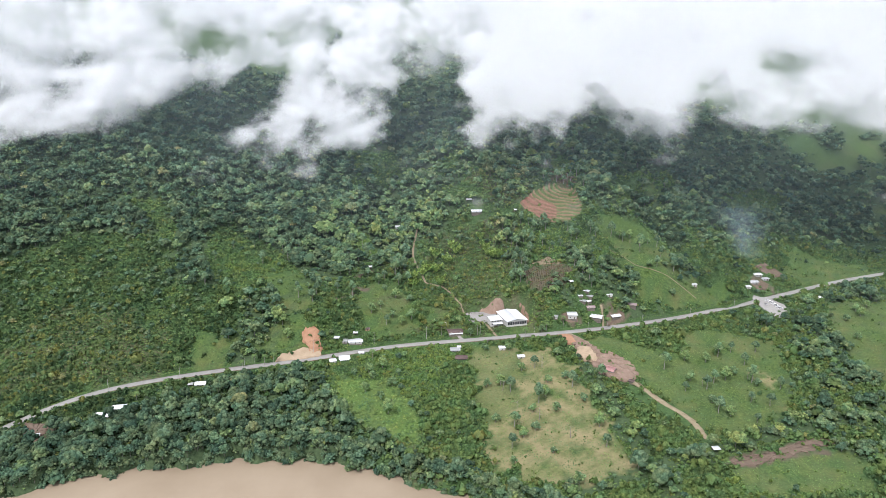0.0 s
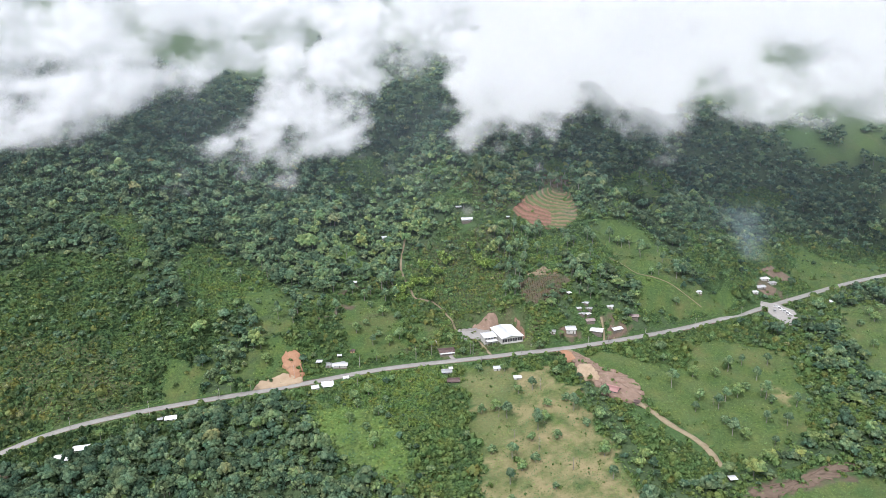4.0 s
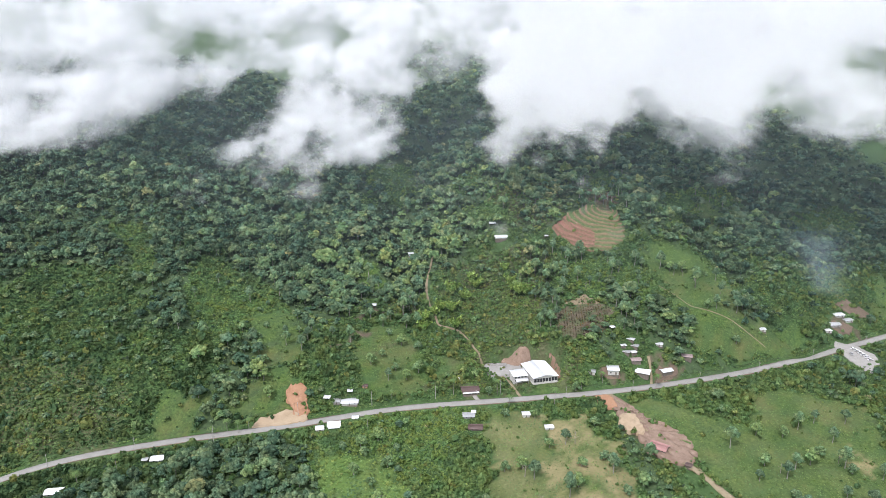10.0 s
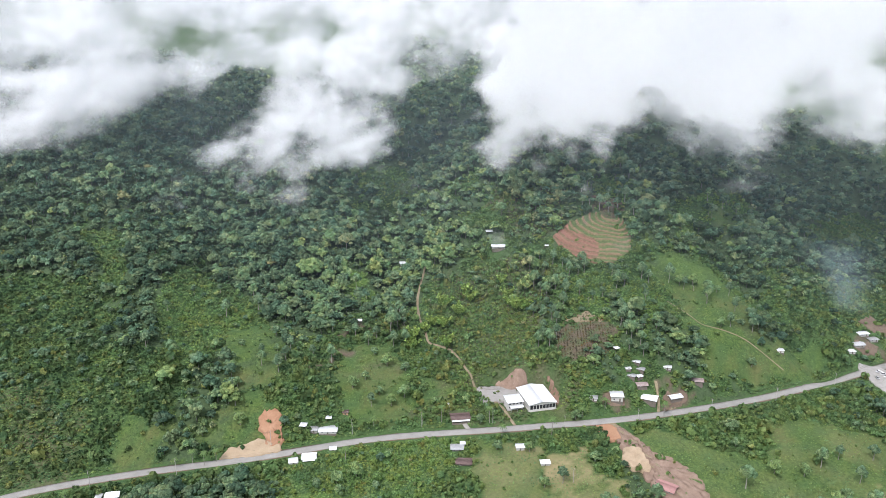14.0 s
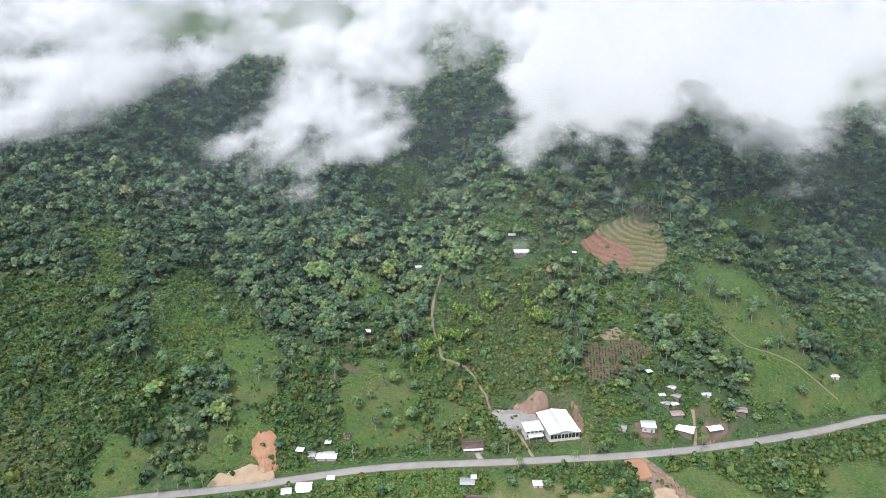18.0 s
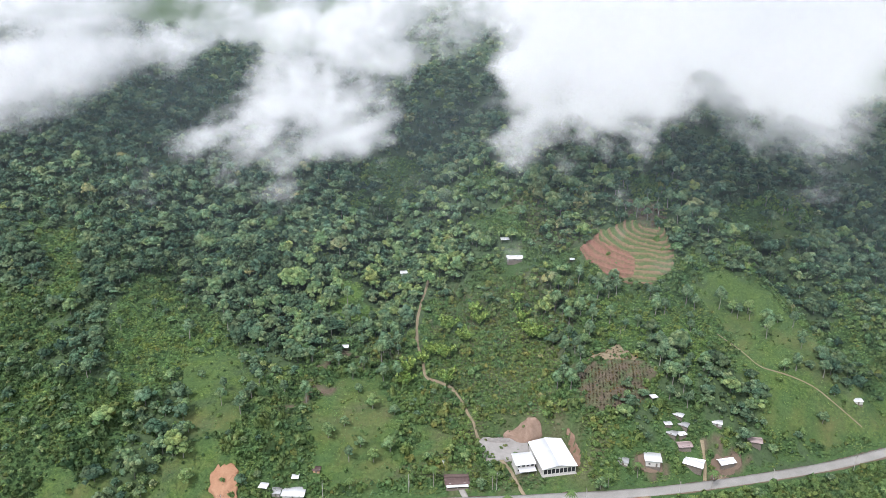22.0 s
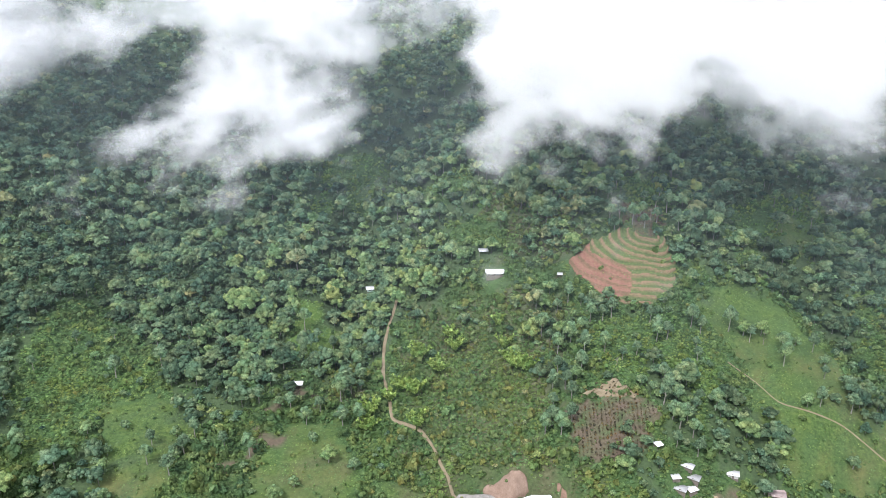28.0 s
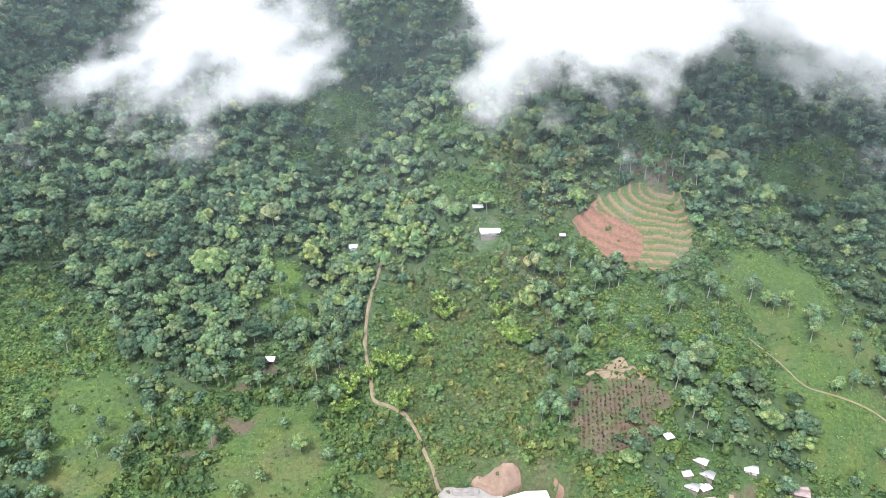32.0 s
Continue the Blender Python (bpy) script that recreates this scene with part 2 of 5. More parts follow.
# cloud: thin veils of droplets, white, thinning into wisps
CLOUD = bpy.data.materials.new("cloud_droplets")
CLOUD.use_nodes = True
_t = CLOUD.node_tree
_t.nodes.clear()
_o = _t.nodes.new("ShaderNodeOutputMaterial")
_d1 = add(_t, "ShaderNodeBsdfDiffuse", Color=(0.83, 0.84, 0.855, 1))
_d2 = add(_t, "ShaderNodeBsdfTranslucent", Color=(0.83, 0.84, 0.855, 1))
_w = add(_t, "ShaderNodeMixShader", Fac=0.4)
_clear = _t.nodes.new("ShaderNodeBsdfTransparent")
_m = _t.nodes.new("ShaderNodeMixShader")
_tc = _t.nodes.new("ShaderNodeTexCoord")
_wisp = add(_t, "ShaderNodeTexNoise", Scale=0.017, Detail=10.0, Roughness=0.68, Distortion=0.2)
_long = add(_t, "ShaderNodeMapping", Scale=(1.0, 0.34, 1.15))
_t.links.new(_tc.outputs["Object"], _long.inputs["Vector"])
_t.links.new(_long.outputs[0], _wisp.inputs["Vector"])
_a = add(_t, "ShaderNodeMath")
_a.operation = "MULTIPLY_ADD"
_a.inputs[1].default_value, _a.inputs[2].default_value = 7.4, -3.7
_t.links.new(_wisp.outputs["Fac"], _a.inputs[0])
_s = _t.nodes.new("ShaderNodeMath")
_s.operation = "ADD"
_t.links.new(_a.outputs[0], _s.inputs[0])
_t.links.new(attr(_t, "veil_depth"), _s.inputs[1])
_r = _t.nodes.new("ShaderNodeMapRange")
_r.interpolation_type = "SMOOTHSTEP"
_r.inputs["From Min"].default_value, _r.inputs["From Max"].default_value = 0.0, 1.35
_r.inputs["To Min"].default_value, _r.inputs["To Max"].default_value = 0.0, 0.27
_t.links.new(_s.outputs[0], _r.inputs["Value"])
_t.links.new(_d1.outputs[0], _w.inputs[1])
_t.links.new(_d2.outputs[0], _w.inputs[2])
_t.links.new(_r.outputs["Result"], _m.inputs[0])
_t.links.new(_clear.outputs[0], _m.inputs[1])
_t.links.new(_w.outputs[0], _m.inputs[2])
_t.links.new(_m.outputs[0], _o.inputs["Surface"])

# mist: the thin haze under the cloud, put into blue-tinted see-through sheets
MIST = bpy.data.materials.new("thin_mist")
MIST.use_nodes = True
_t = MIST.node_tree
_t.nodes.clear()
_o = _t.nodes.new("ShaderNodeOutputMaterial")
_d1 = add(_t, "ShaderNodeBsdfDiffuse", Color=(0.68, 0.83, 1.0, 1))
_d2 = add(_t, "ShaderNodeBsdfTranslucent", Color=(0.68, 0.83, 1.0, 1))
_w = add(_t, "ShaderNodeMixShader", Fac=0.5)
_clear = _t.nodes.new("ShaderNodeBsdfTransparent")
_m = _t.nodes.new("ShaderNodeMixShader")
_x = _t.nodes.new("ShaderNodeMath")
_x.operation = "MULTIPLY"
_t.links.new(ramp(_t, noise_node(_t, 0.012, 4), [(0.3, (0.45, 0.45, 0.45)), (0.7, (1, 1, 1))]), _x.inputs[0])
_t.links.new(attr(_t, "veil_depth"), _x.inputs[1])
_t.links.new(_d1.outputs[0], _w.inputs[1])
_t.links.new(_d2.outputs[0], _w.inputs[2])
_t.links.new(_x.outputs[0], _m.inputs[0])
_t.links.new(_clear.outputs[0], _m.inputs[1])
_t.links.new(_w.outputs[0], _m.inputs[2])
_t.links.new(_m.outputs[0], _o.inputs["Surface"])

# ---- landform: heights above the road by distance up the slope, one row a station from west to east ----
ROAD = [(-420, 40), (-345, 190), (-312, 268), (-292, 312), (-273, 337), (-250, 353), (-218, 366), (-180, 379),
        (-123, 394), (-88, 408), (-52, 420), (-15, 426), (24, 432), (63, 440), (104, 452), (147, 468), (193, 487),
        (246, 516), (306, 551), (352, 580), (390, 602), (460, 636), (640, 700), (1000, 800)]
STATION = np.array([-520, -340, -210, -90, 5, 85, 165, 270, 460.0])
UPHILL = np.array([0, 40, 90, 140, 200, 290, 420, 600, 1000.0])
RISE = np.array([
    [0, 18, 42, 66, 95, 135, 181, 228, 336],
    [0, 20, 39, 54, 81, 118, 149, 194, 324],
    [0, 25, 41, 50, 68, 80, 115, 178, 318],
    [0, 20, 28, 36, 47, 88, 138, 180, 315],
    [0, 11, 24, 36, 82, 118, 148, 195, 320],
    [0, 30, 44, 72, 105, 123, 150, 198, 323],
    [0, 34, 46, 72, 98, 115, 152, 204, 331],
    [0, 22, 40, 54, 73, 111, 152, 210, 345],
    [0, 4, 18, 36, 61, 100, 155, 225, 374],
], float)
RIVER_Z = -21.0
# ground levelled for the hall: x, y, radius, height
PADS = ((40, 461.5, 22, 3.4), (13, 467, 21, 3.2))
# dark ravines: x, y along each from its foot to its head, depth, half-width
GULLIES = (((-78, 560, -84, 620, -100, 690, -78, 780), 13, 20), ((238, 535, 222, 580, 196, 625, 160, 680, 140, 760), 13, 17), ((-215, 560, -236, 610, -262, 680, -300, 760), 11, 18))


def hermite(knots, v):
    """Weights of a smooth curve through knots."""
    n = len(knots)
    v = np.clip(v, knots[0], knots[-1])
    i = np.clip(np.searchsorted(knots, v) - 1, 0, n - 2)
    slope = np.zeros((n, n))
    for j in range(n):
        a, b = max(j - 1, 0), min(j + 1, n - 1)
        slope[j, b] += 1 / (knots[b] - knots[a])
        slope[j, a] -= 1 / (knots[b] - knots[a])
    h = knots[i + 1] - knots[i]
    t = (v - knots[i]) / h
    w, r = np.zeros((len(v), n)), np.arange(len(v))
    w[r, i] += 2 * t**3 - 3 * t**2 + 1
    w[r, i + 1] += 3 * t**2 - 2 * t**3
    return w + ((t**3 - 2 * t**2 + t) * h)[:, None] * slope[i] + ((t**3 - t**2) * h)[:, None] * slope[i + 1]


def sstep(a, b, v):
    t = np.clip((v - a) / (b - a), 0, 1)
    return t * t * (3 - 2 * t)


def lumps(x, y, size, seed):
    """Smooth rolling noise, about -1 to 1."""
    rng = np.random.RandomState(seed)
    out = 0 * x
    for k in range(7):
        a, f = rng.uniform(0, 2 * np.pi), rng.uniform(0.6, 1.7) * 2 * np.pi / size
        out = out + np.sin(f * (x * np.cos(a) + y * np.sin(a)) + rng.uniform(0, 6.28))
    return out / 3.2


road_x, road_y = np.array(ROAD, float).T


def road_at(x):
    """The road's y, smoothed, at x."""
    return sum(np.interp(x + o, road_x, road_y) for o in (-18, -9, 0, 9, 18)) / 5


def road_z(x):
    return np.where(x < 46, (np.maximum(x, -330) - 46) * 0.042, 0.0)


def bank_y(x):
    """The river's north bank."""
    return np.interp(x, [-900, -256, -226, -190, -143, -109, -67, -38, -4, 60, 200, 500], [158, 238, 260, 269, 280, 283, 281, 268, 256, 222, 155, 62]) + 2.5 * np.sin(x * 0.31) + 2 * np.sin(x * 0.13 + 1)


def ground_z(x, y):
    """Height of the ground at arrays x, y."""
    x, y = np.asarray(x, float), np.asarray(y, float)
    shape, x, y = x.shape, x.ravel(), y.ravel()
    foot = np.where(x < -262, 340.0, 0)
    d = y - np.maximum(road_at(x), foot)
    up = (hermite(STATION, x)[:, :, None] * RISE[None] * hermite(UPHILL, np.clip(d - 5, 0, 1000))[:, None, :]).sum((1, 2))
    far = np.maximum(d - 1005, 0)
    rough = sstep(30, 120, d)
    z = road_z(x) + up + 260 * (1 - np.exp(-far / 900)) + rough * (2.2 * lumps(x, y, 95, 3) + 0.7 * lumps(x, y, 34, 5))
    for line, depth, wide in GULLIES:
        z = z - depth * np.exp(-((x - np.interp(y, line[1::2], line[::2])) / wide) ** 2) * sstep(line[1] - 25, line[1] + 10, y) * sstep(line[-1] + 60, line[-1], y)
    for px, py, r, pz in PADS:
        w = sstep(r, r * 0.72, np.hypot(x - px, y - py))
        z = z * (1 - w) + pz * w
    d = y - road_at(x)
    south = np.maximum(-d - 6, 0)
    fall = np.where(d < 0, 1, 0) * sstep(0, 160, south)
    z = z + np.where(d < 0, fall * (-12 - road_z(x) + 0.8 * lumps(x, y, 60, 8)), 0)
    off = y - bank_y(x)
    river = sstep(1, -4, off) * sstep(-170, -145, off)
    z = np.where(off < -150, -14 + 0.06 * np.maximum(-off - 170, 0) + lumps(x, y, 120, 9), z)
    z = z * (1 - river) + (RIVER_Z - 2.5) * river
    return z.reshape(shape)


# ---- mesh helpers ----
def mesh_from(name, verts, faces, mats, smooth=False, floats=None):
    """A mesh from arrays of places and faces of one size; floats: values a vertex, by name."""
    verts, faces = np.asarray(verts, np.float32), np.asarray(faces, np.int32)
    me = bpy.data.meshes.new(name)
    me.vertices.add(len(verts))
    me.vertices.foreach_set("co", verts.ravel())
    size = faces.shape[1]
    me.loops.add(faces.size)
    me.loops.foreach_set("vertex_index", faces.ravel())
    me.polygons.add(len(faces))
    me.polygons.foreach_set("loop_start", np.arange(0, faces.size, size, dtype=np.int32))
    me.polygons.foreach_set("loop_total", np.full(len(faces), size, np.int32))
    if smooth:
        me.polygons.foreach_set("use_smooth", np.ones(len(faces), bool))
    for m in mats if isinstance(mats, (list, tuple)) else [mats]:
        me.materials.append(m)
    for key, values in (floats or {}).items():
        me.attributes.new(key, "FLOAT", "POINT").data.foreach_set("value", np.asarray(values, np.float32))
    me.update(calc_edges=True)
    return me


def grid_faces(nx, ny):
    i = (np.arange(ny - 1)[:, None] * nx + np.arange(nx - 1)[None]).ravel()
    return np.stack([i, i + 1, i + nx + 1, i + nx], 1)


def part(name, bm, mat, parent=None, label="", smooth=False):
    """Links a bmesh (or a mesh) as one mesh object under a thing."""
    if isinstance(bm, bpy.types.Mesh):
        me = bm
    else:
        me = bpy.data.meshes.new(name)
        bm.to_mesh(me)
        bm.free()
        me.materials.append(mat)
        if smooth:
            me.polygons.foreach_set("use_smooth", np.ones(len(me.polygons), bool))
    ob = new(name, me)
    if parent is not None:
        ob.parent = parent
    return tagged(ob, label)


def thing(name, m, label, category, group="", kind=""):
    ob = new(name)
    ob.matrix_basis = m
    return tagged(ob, label, category, group, kind)


def box(x0, x1, y0, y1, z0, z1, bm=None, bevel=0.0):
    bm = bm or bmesh.new()
    vs = bmesh.ops.create_cube(bm, size=1)["verts"]
    bmesh.ops.scale(bm, vec=(x1 - x0, y1 - y0, z1 - z0), verts=vs)
    bmesh.ops.translate(bm, vec=((x0 + x1) / 2, (y0 + y1) / 2, (z0 + z1) / 2), verts=vs)
    if bevel:
        bmesh.ops.bevel(bm, geom=list({e for v in vs for e in v.link_edges}), offset=bevel, segments=1, affect="EDGES")
    return bm


def tube(a, b, ra, rb, n=7, bm=None):
    """A tapered round bar from a to b."""
    bm = bm or bmesh.new()
    a, b = Vector(a), Vector(b)
    q = (b - a).to_track_quat("Z", "Y")
    ring = [[bm.verts.new(p + q @ Vector((r * math.cos(k * 2 * math.pi / n), r * math.sin(k * 2 * math.pi / n), 0))) for k in range(n)] for p, r in ((a, ra), (b, rb))]
    for k in range(n):
        bm.faces.new((ring[0][k], ring[0][(k + 1) % n], ring[1][(k + 1) % n], ring[1][k]))
    bm.faces.new(ring[1])
    bm.faces.new(ring[0][::-1])
    return bm


def gz(x, y):
    return float(ground_z(np.array([x]), np.array([y]))[0])


# ---- land cover: outlines on the plan, metres ----
def poly(text):
    return np.array([[float(v) for v in p.split(",")] for p in text.split()])


PASTURES = [poly(p) for p in (
    "-116,606 -100,614 -87,588 -82,576 -100,548 -113,564 -114,589",
    "-179,494 -163,506 -137,489 -130,456 -132,436 -151,436 -169,456", "-166,415 -136,432 -120,430 -119,422 -127,407 -148,397 -168,394",
    "-212,403 -206,408 -182,401 -174,386 -206,378", "134,602 156,604 186,597 201,572 206,556 222,546 250,550 262,540 240,524 212,505 176,492 152,498 146,511 149,555 132,584",
    "-88,495 -60,505 -42,470 -45,460 -28,440 -55,426 -84,430 -90,472",
    "98,430 122,444 140,425 150,420 171,416 190,458 214,464 258,447 250,392 225,345 202,317 164,318 150,340 135,375 123,395",
    "347,540 420,552 319,385 316,413 324,480", "159,271 234,299 247,283 237,255 157,250",
    "-92,368 -50,362 -24,311 -26,286 -61,303 -82,323", "204,698 240,705 226,667 202,655",
    "3,421 43,416 44,341 30,320 17,313 10,345", "480,927 557,935 549,897 488,868", "363,660 377,647 449,652 429,615 350,573 332,597", "555,986 645,995 603,911 562,909", "525,799 558,823 504,720 488,726", "-36,474 -10,470 -12,456 -34,452", "40,450 60,452 64,444 36,437")]
LUSH = [PASTURES[0], PASTURES[9]]
DRY = [poly(p) for p in ("46,412 70,412 82,384 94,344 99,309 107,270 77,254 45,255 18,268 17,313 40,334",
                         "226,405 240,402 238,384 222,386")]
SOILS = [poly(p) for p in ("55,518 64,519 81,517 92,518 93,493 91,484 80,480 68,482 56,488", "90,645 113,650 113,627 88,620",
                           "-106,462 -101,482 -95,489 -89,481 -96,470 -103,457", "-99,507 -91,525 -78,519 -84,511 -96,504", "163,282 197,292 235,314 239,305 200,285 168,275",
                           "86,466 100,469 102,462 88,458", "123,475 131,479 145,482 147,478 136,472 130,465 121,460", "100,415 126,385 119,372 97,400",
                           "-288,305 -267,298 -260,280 -274,279", "296,573 310,572 306,560 292,562")]
# young scrub and gardens between the woods; the second lot has withered
SCRUB = [poly(p) for p in ("-247,533 -237,575 -206,547 -157,523 -177,483 -189,450 -217,473", "-420,480 -364,520 -304,521 -243,490 -205,434 -204,396 -265,380 -330,370 -420,370",
                           "-340,571 -317,589 -284,550 -286,523 -319,551", "-57,588 -11,590 54,529 49,481 3,480 -29,504", "37,608 57,606 75,578 44,579", "159,685 182,677 186,648 153,621",
                           "298,720 365,790 406,782 385,744 307,683", "475,965 534,970 499,894 457,904", "228,734 255,744 242,707 216,686", "90,559 143,591 140,549 107,509 91,525",
                           "-36,650 20,660 30,630 -10,625", "-52,700 -10,720 0,690 -40,680", "260,600 330,640 340,600 300,585", "400,640 470,690 500,660 440,630", "90,686 127,702 122,648 89,633")]
# sunny young growth of broad light leaves, lower and brighter than the rest
BRIGHT = [poly(p) for p in ("-248,520 -217,543 -199,532 -157,519 -146,499 -168,497 -174,479 -182,468 -184,452 -192,439 -211,458 -232,489", "-349,573 -311,583 -298,572 -277,541 -272,513 -286,517 -314,559",
                            "60,570 131,572 130,513 112,500 92,530 66,541", "-148,759 -84,778 -77,719 -98,706 -123,718", "-157,723 -115,704 -119,688 -145,700", "170,688 252,755 239,701 183,656",
                            "-101,337 -55,347 -23,341 -8,388 0,417 -9,428 -36,418 -80,408 -108,370", "154,264 210,289 231,276 238,264 206,245 161,243")]
SCRUB += BRIGHT
# stands of tall dark trees on the open slopes
DARK_WOODS = [poly(p) for p in ("-271,520 -244,521 -214,457 -241,452 -265,497", "-176,453 -162,471 -154,436 -158,404 -158,386 -183,385 -187,412", "-455,614 -331,640 -309,594 -352,579 -354,539 -396,528",
                                "170,637 202,644 232,609 219,593 206,616 174,609", "20,604 41,592 38,565 25,572", "76,500 99,491 101,477 78,474",
                                "133,520 157,521 159,490 147,481 129,486 120,500", "188,535 220,553 224,536 199,521 186,521", "94,554 115,537 113,501 100,496 93,516", "156,484 179,493 180,475 158,468", "39,552 59,535 56,520 41,523")]
WITHERED = [poly(p) for p in ("-345,425 -293,424 -231,398 -224,365 -290,340 -345,330", "-80,545 -50,552 -48,520 -72,512", "30,600 52,590 48,560 24,570", "-20,470 6,476 10,456 -10,452", "-1,677 62,671 65,610 17,617", "-84,482 -62,488 -52,472 -62,455 -86,460", "-30,500 70,496 72,445 -30,436", "-40,600 40,600 52,545 40,500 -5,490 -30,530", "-46,300 -5,278 -4,253 -25,261")]


def inside(p, x, y):
    x, y = np.asarray(x), np.asarray(y)
    hit = np.zeros(x.shape, bool)
    for (ax, ay), (bx, by) in zip(p, np.roll(p, -1, 0)):
        if ay != by:
            hit ^= ((ay > y) != (by > y)) & (x < (bx - ax) * (y - ay) / (by - ay) + ax)
    return hit


def covered(polys, x, y, wobble=4.0):
    """Whether places lie in any outline, its edges made uneven."""
    u = x + wobble * lumps(x, y, 14, 21) * 0.6 + wobble * lumps(x, y, 40, 22) * 0.6
    v = y + wobble * lumps(x, y, 14, 23) * 0.6 + wobble * lumps(x, y, 40, 24) * 0.6
    out = np.zeros(np.shape(x), bool)
    for p in polys:
        lo, hi = p.min(0) - 10, p.max(0) + 10
        near = (x > lo[0]) & (x < hi[0]) & (y > lo[1]) & (y < hi[1])
        out[near] |= inside(p, u[near], v[near])
    return out


def forest_cover(x, y):
    """0 in scrub and fields to 1 under closed forest."""
    d = y - np.maximum(road_at(x), np.where(x < -262, 340.0, 0))
    n = lumps(x, y, 70, 31) * 0.6 + lumps(x, y, 28, 32) * 0.5
    edge = np.interp(x, [-500, -330, -230, -150, -60, -20, 60, 130, 200, 300, 500], [70, 95, 120, 100, 110, 175, 165, 140, 120, 90, 60])
    c = sstep(-22, 22, d - edge + 24 * n)
    knoll = sstep(14, -10, np.hypot((x - 82) / 1.5, y - 572) - 34) * (y < 580)
    c = np.maximum(c, 0.65 * knoll)
    river = sstep(75, 45, y - bank_y(x) + 14 * n) * (d < 0)
    c = np.maximum(c, river * sstep(0, -50, x))
    c = np.where((d < -8) & (x > -70) & (x < 236), np.minimum(c, 0.25 + 0.25 * n), c)
    hedges = ((np.abs(x - np.interp(y, [255, 400], [118, 92])) < 7 + 4 * n) & (y < 405) & (y > 230)) | ((np.abs(y - np.interp(x, [60, 240], [247, 330])) < 9 + 5 * n) & (x > 60) & (x < 330))
    c = np.where(hedges & (d < -5), 0.9, c)
    c = np.maximum(c, ((x > 236) & (d < -14)) * sstep(-0.2, 0.5, n))
    woods = sstep(34, 22, np.hypot((x + 130) * 0.5, y - 345) + 8 * n)
    c = np.maximum(c, 0.85 * woods * (d < -10))
    c = np.where(covered(SCRUB, x, y, 9), np.minimum(c, 0.06), c)
    gully = sstep(16, 8, np.abs(x - np.interp(y, [420, 520], [-160, -120])) + 5 * n) * (d > 12) * (y < 520)
    c = np.maximum(c, 0.9 * gully)
    return np.where(covered(DARK_WOODS, x, y, 7), 0.95, c)


# ---- the ground, one sheet to the horizon ----
def spread(lo, hi, step, far, n):
    g = (np.linspace(0, 1, n + 1)[1:] ** 2.2) * far
    return np.concatenate([lo - g[::-1], np.arange(lo, hi + 1e-6, step), hi + g])


gxs, gys = spread(-470, 440, 3.0, 4000, 26), spread(226, 800, 3.0, 4000, 30)
gys = np.concatenate([gys[gys < -90], np.arange(-85, 222, 5.2), gys[gys > 222]])
GX, GY = np.meshgrid(gxs, gys)
GZ = ground_z(GX, GY)
# the sheet lies lower under the levelled yards and cuts, which have surfaces of their own
LEVELLED = [poly(p) for p in ("-130,420 -126,424 -118,424 -113,408 -119,404 -127,411", "-146,392 -143,398 -125,407 -113,406 -111,401 -124,396", "0,472 2,477 19,478 21,475 28,475 31,467 27,460 7,457",
                              "14,480 15,483 26,482 34,481 37,479 27,475 21,475 19,478", "48.5,479 53.5,475 57,467 56,459 53.5,462 52.5,469", "80,443 97,439 105,420 118,400 131,383 124,370 106,377 94,399 88,415")]
LEVELLED = [p.mean(0) + 1.14 * (p - p.mean(0)) for p in LEVELLED]
GZ = GZ - 1.2 * covered(LEVELLED, GX.ravel(), GY.ravel(), 0.0).reshape(GZ.shape)
_x, _y = GX.ravel(), GY.ravel()
_past, _dry, _soil = covered(PASTURES, _x, _y, 7), covered(DRY, _x, _y, 7), covered(SOILS, _x, _y, 7)
_wood, _lush = np.where(_y < bank_y(_x) - 5, 0.5, forest_cover(_x, _y)), covered(LUSH, _x, _y, 5)
ground = new("ground", mesh_from("ground", np.stack([_x, _y, GZ.ravel()], 1), grid_faces(len(gxs), len(gys)), GROUND, True, {
    "herbs": np.clip(1 - _wood, 0, 1), "lush": 0.5 * _lush, "sere": covered(WITHERED, _x, _y, 9) * np.clip(0.5 + 0.35 * lumps(_x, _y, 22, 52), 0, 0.8), "grass": (_past | _dry) * np.clip(0.4 * _lush + 0.62 + 0.38 * lumps(_x, _y, 18, 46) + 0.2 * lumps(_x, _y, 7, 49), 0.1, 1), "dry": np.where(_dry, np.clip(0.62 + 0.4 * lumps(_x, _y, 26, 47) + 0.25 * lumps(_x, _y, 8, 50), 0, 0.95), _past * (_y < road_at(_x)) * np.clip(0.32 + 0.3 * lumps(_x, _y, 30, 51), 0, 0.7) * (0.2 + 0.8 * sstep(130, 80, _x)) * sstep(-30, 10, _x)), "soil": _soil * np.clip(0.78 + 0.6 * lumps(_x, _y, 12, 48) + 0.3 * lumps(_x, _y, 6, 40), 0, 1)}))
tagged(ground, "green valley floor and mountainside of grass, scrub and soil", "ground", kind="structure")

# ---- river ----
_rx = np.concatenate([np.linspace(-3500, -420, 12), np.linspace(-400, 400, 161), np.linspace(420, 3500, 12)])
_lo, _hi = bank_y(_rx) - 175, bank_y(_rx) + 3
_rv = np.concatenate([np.stack([_rx, v, np.full_like(_rx, RIVER_Z)], 1) for v in (_lo, (_lo + _hi) / 2, _hi)])
tagged(new("water", mesh_from("water", _rv, grid_faces(len(_rx), 3), WATER, True)), "muddy brown river under a wooded bank", "river", kind="structure")


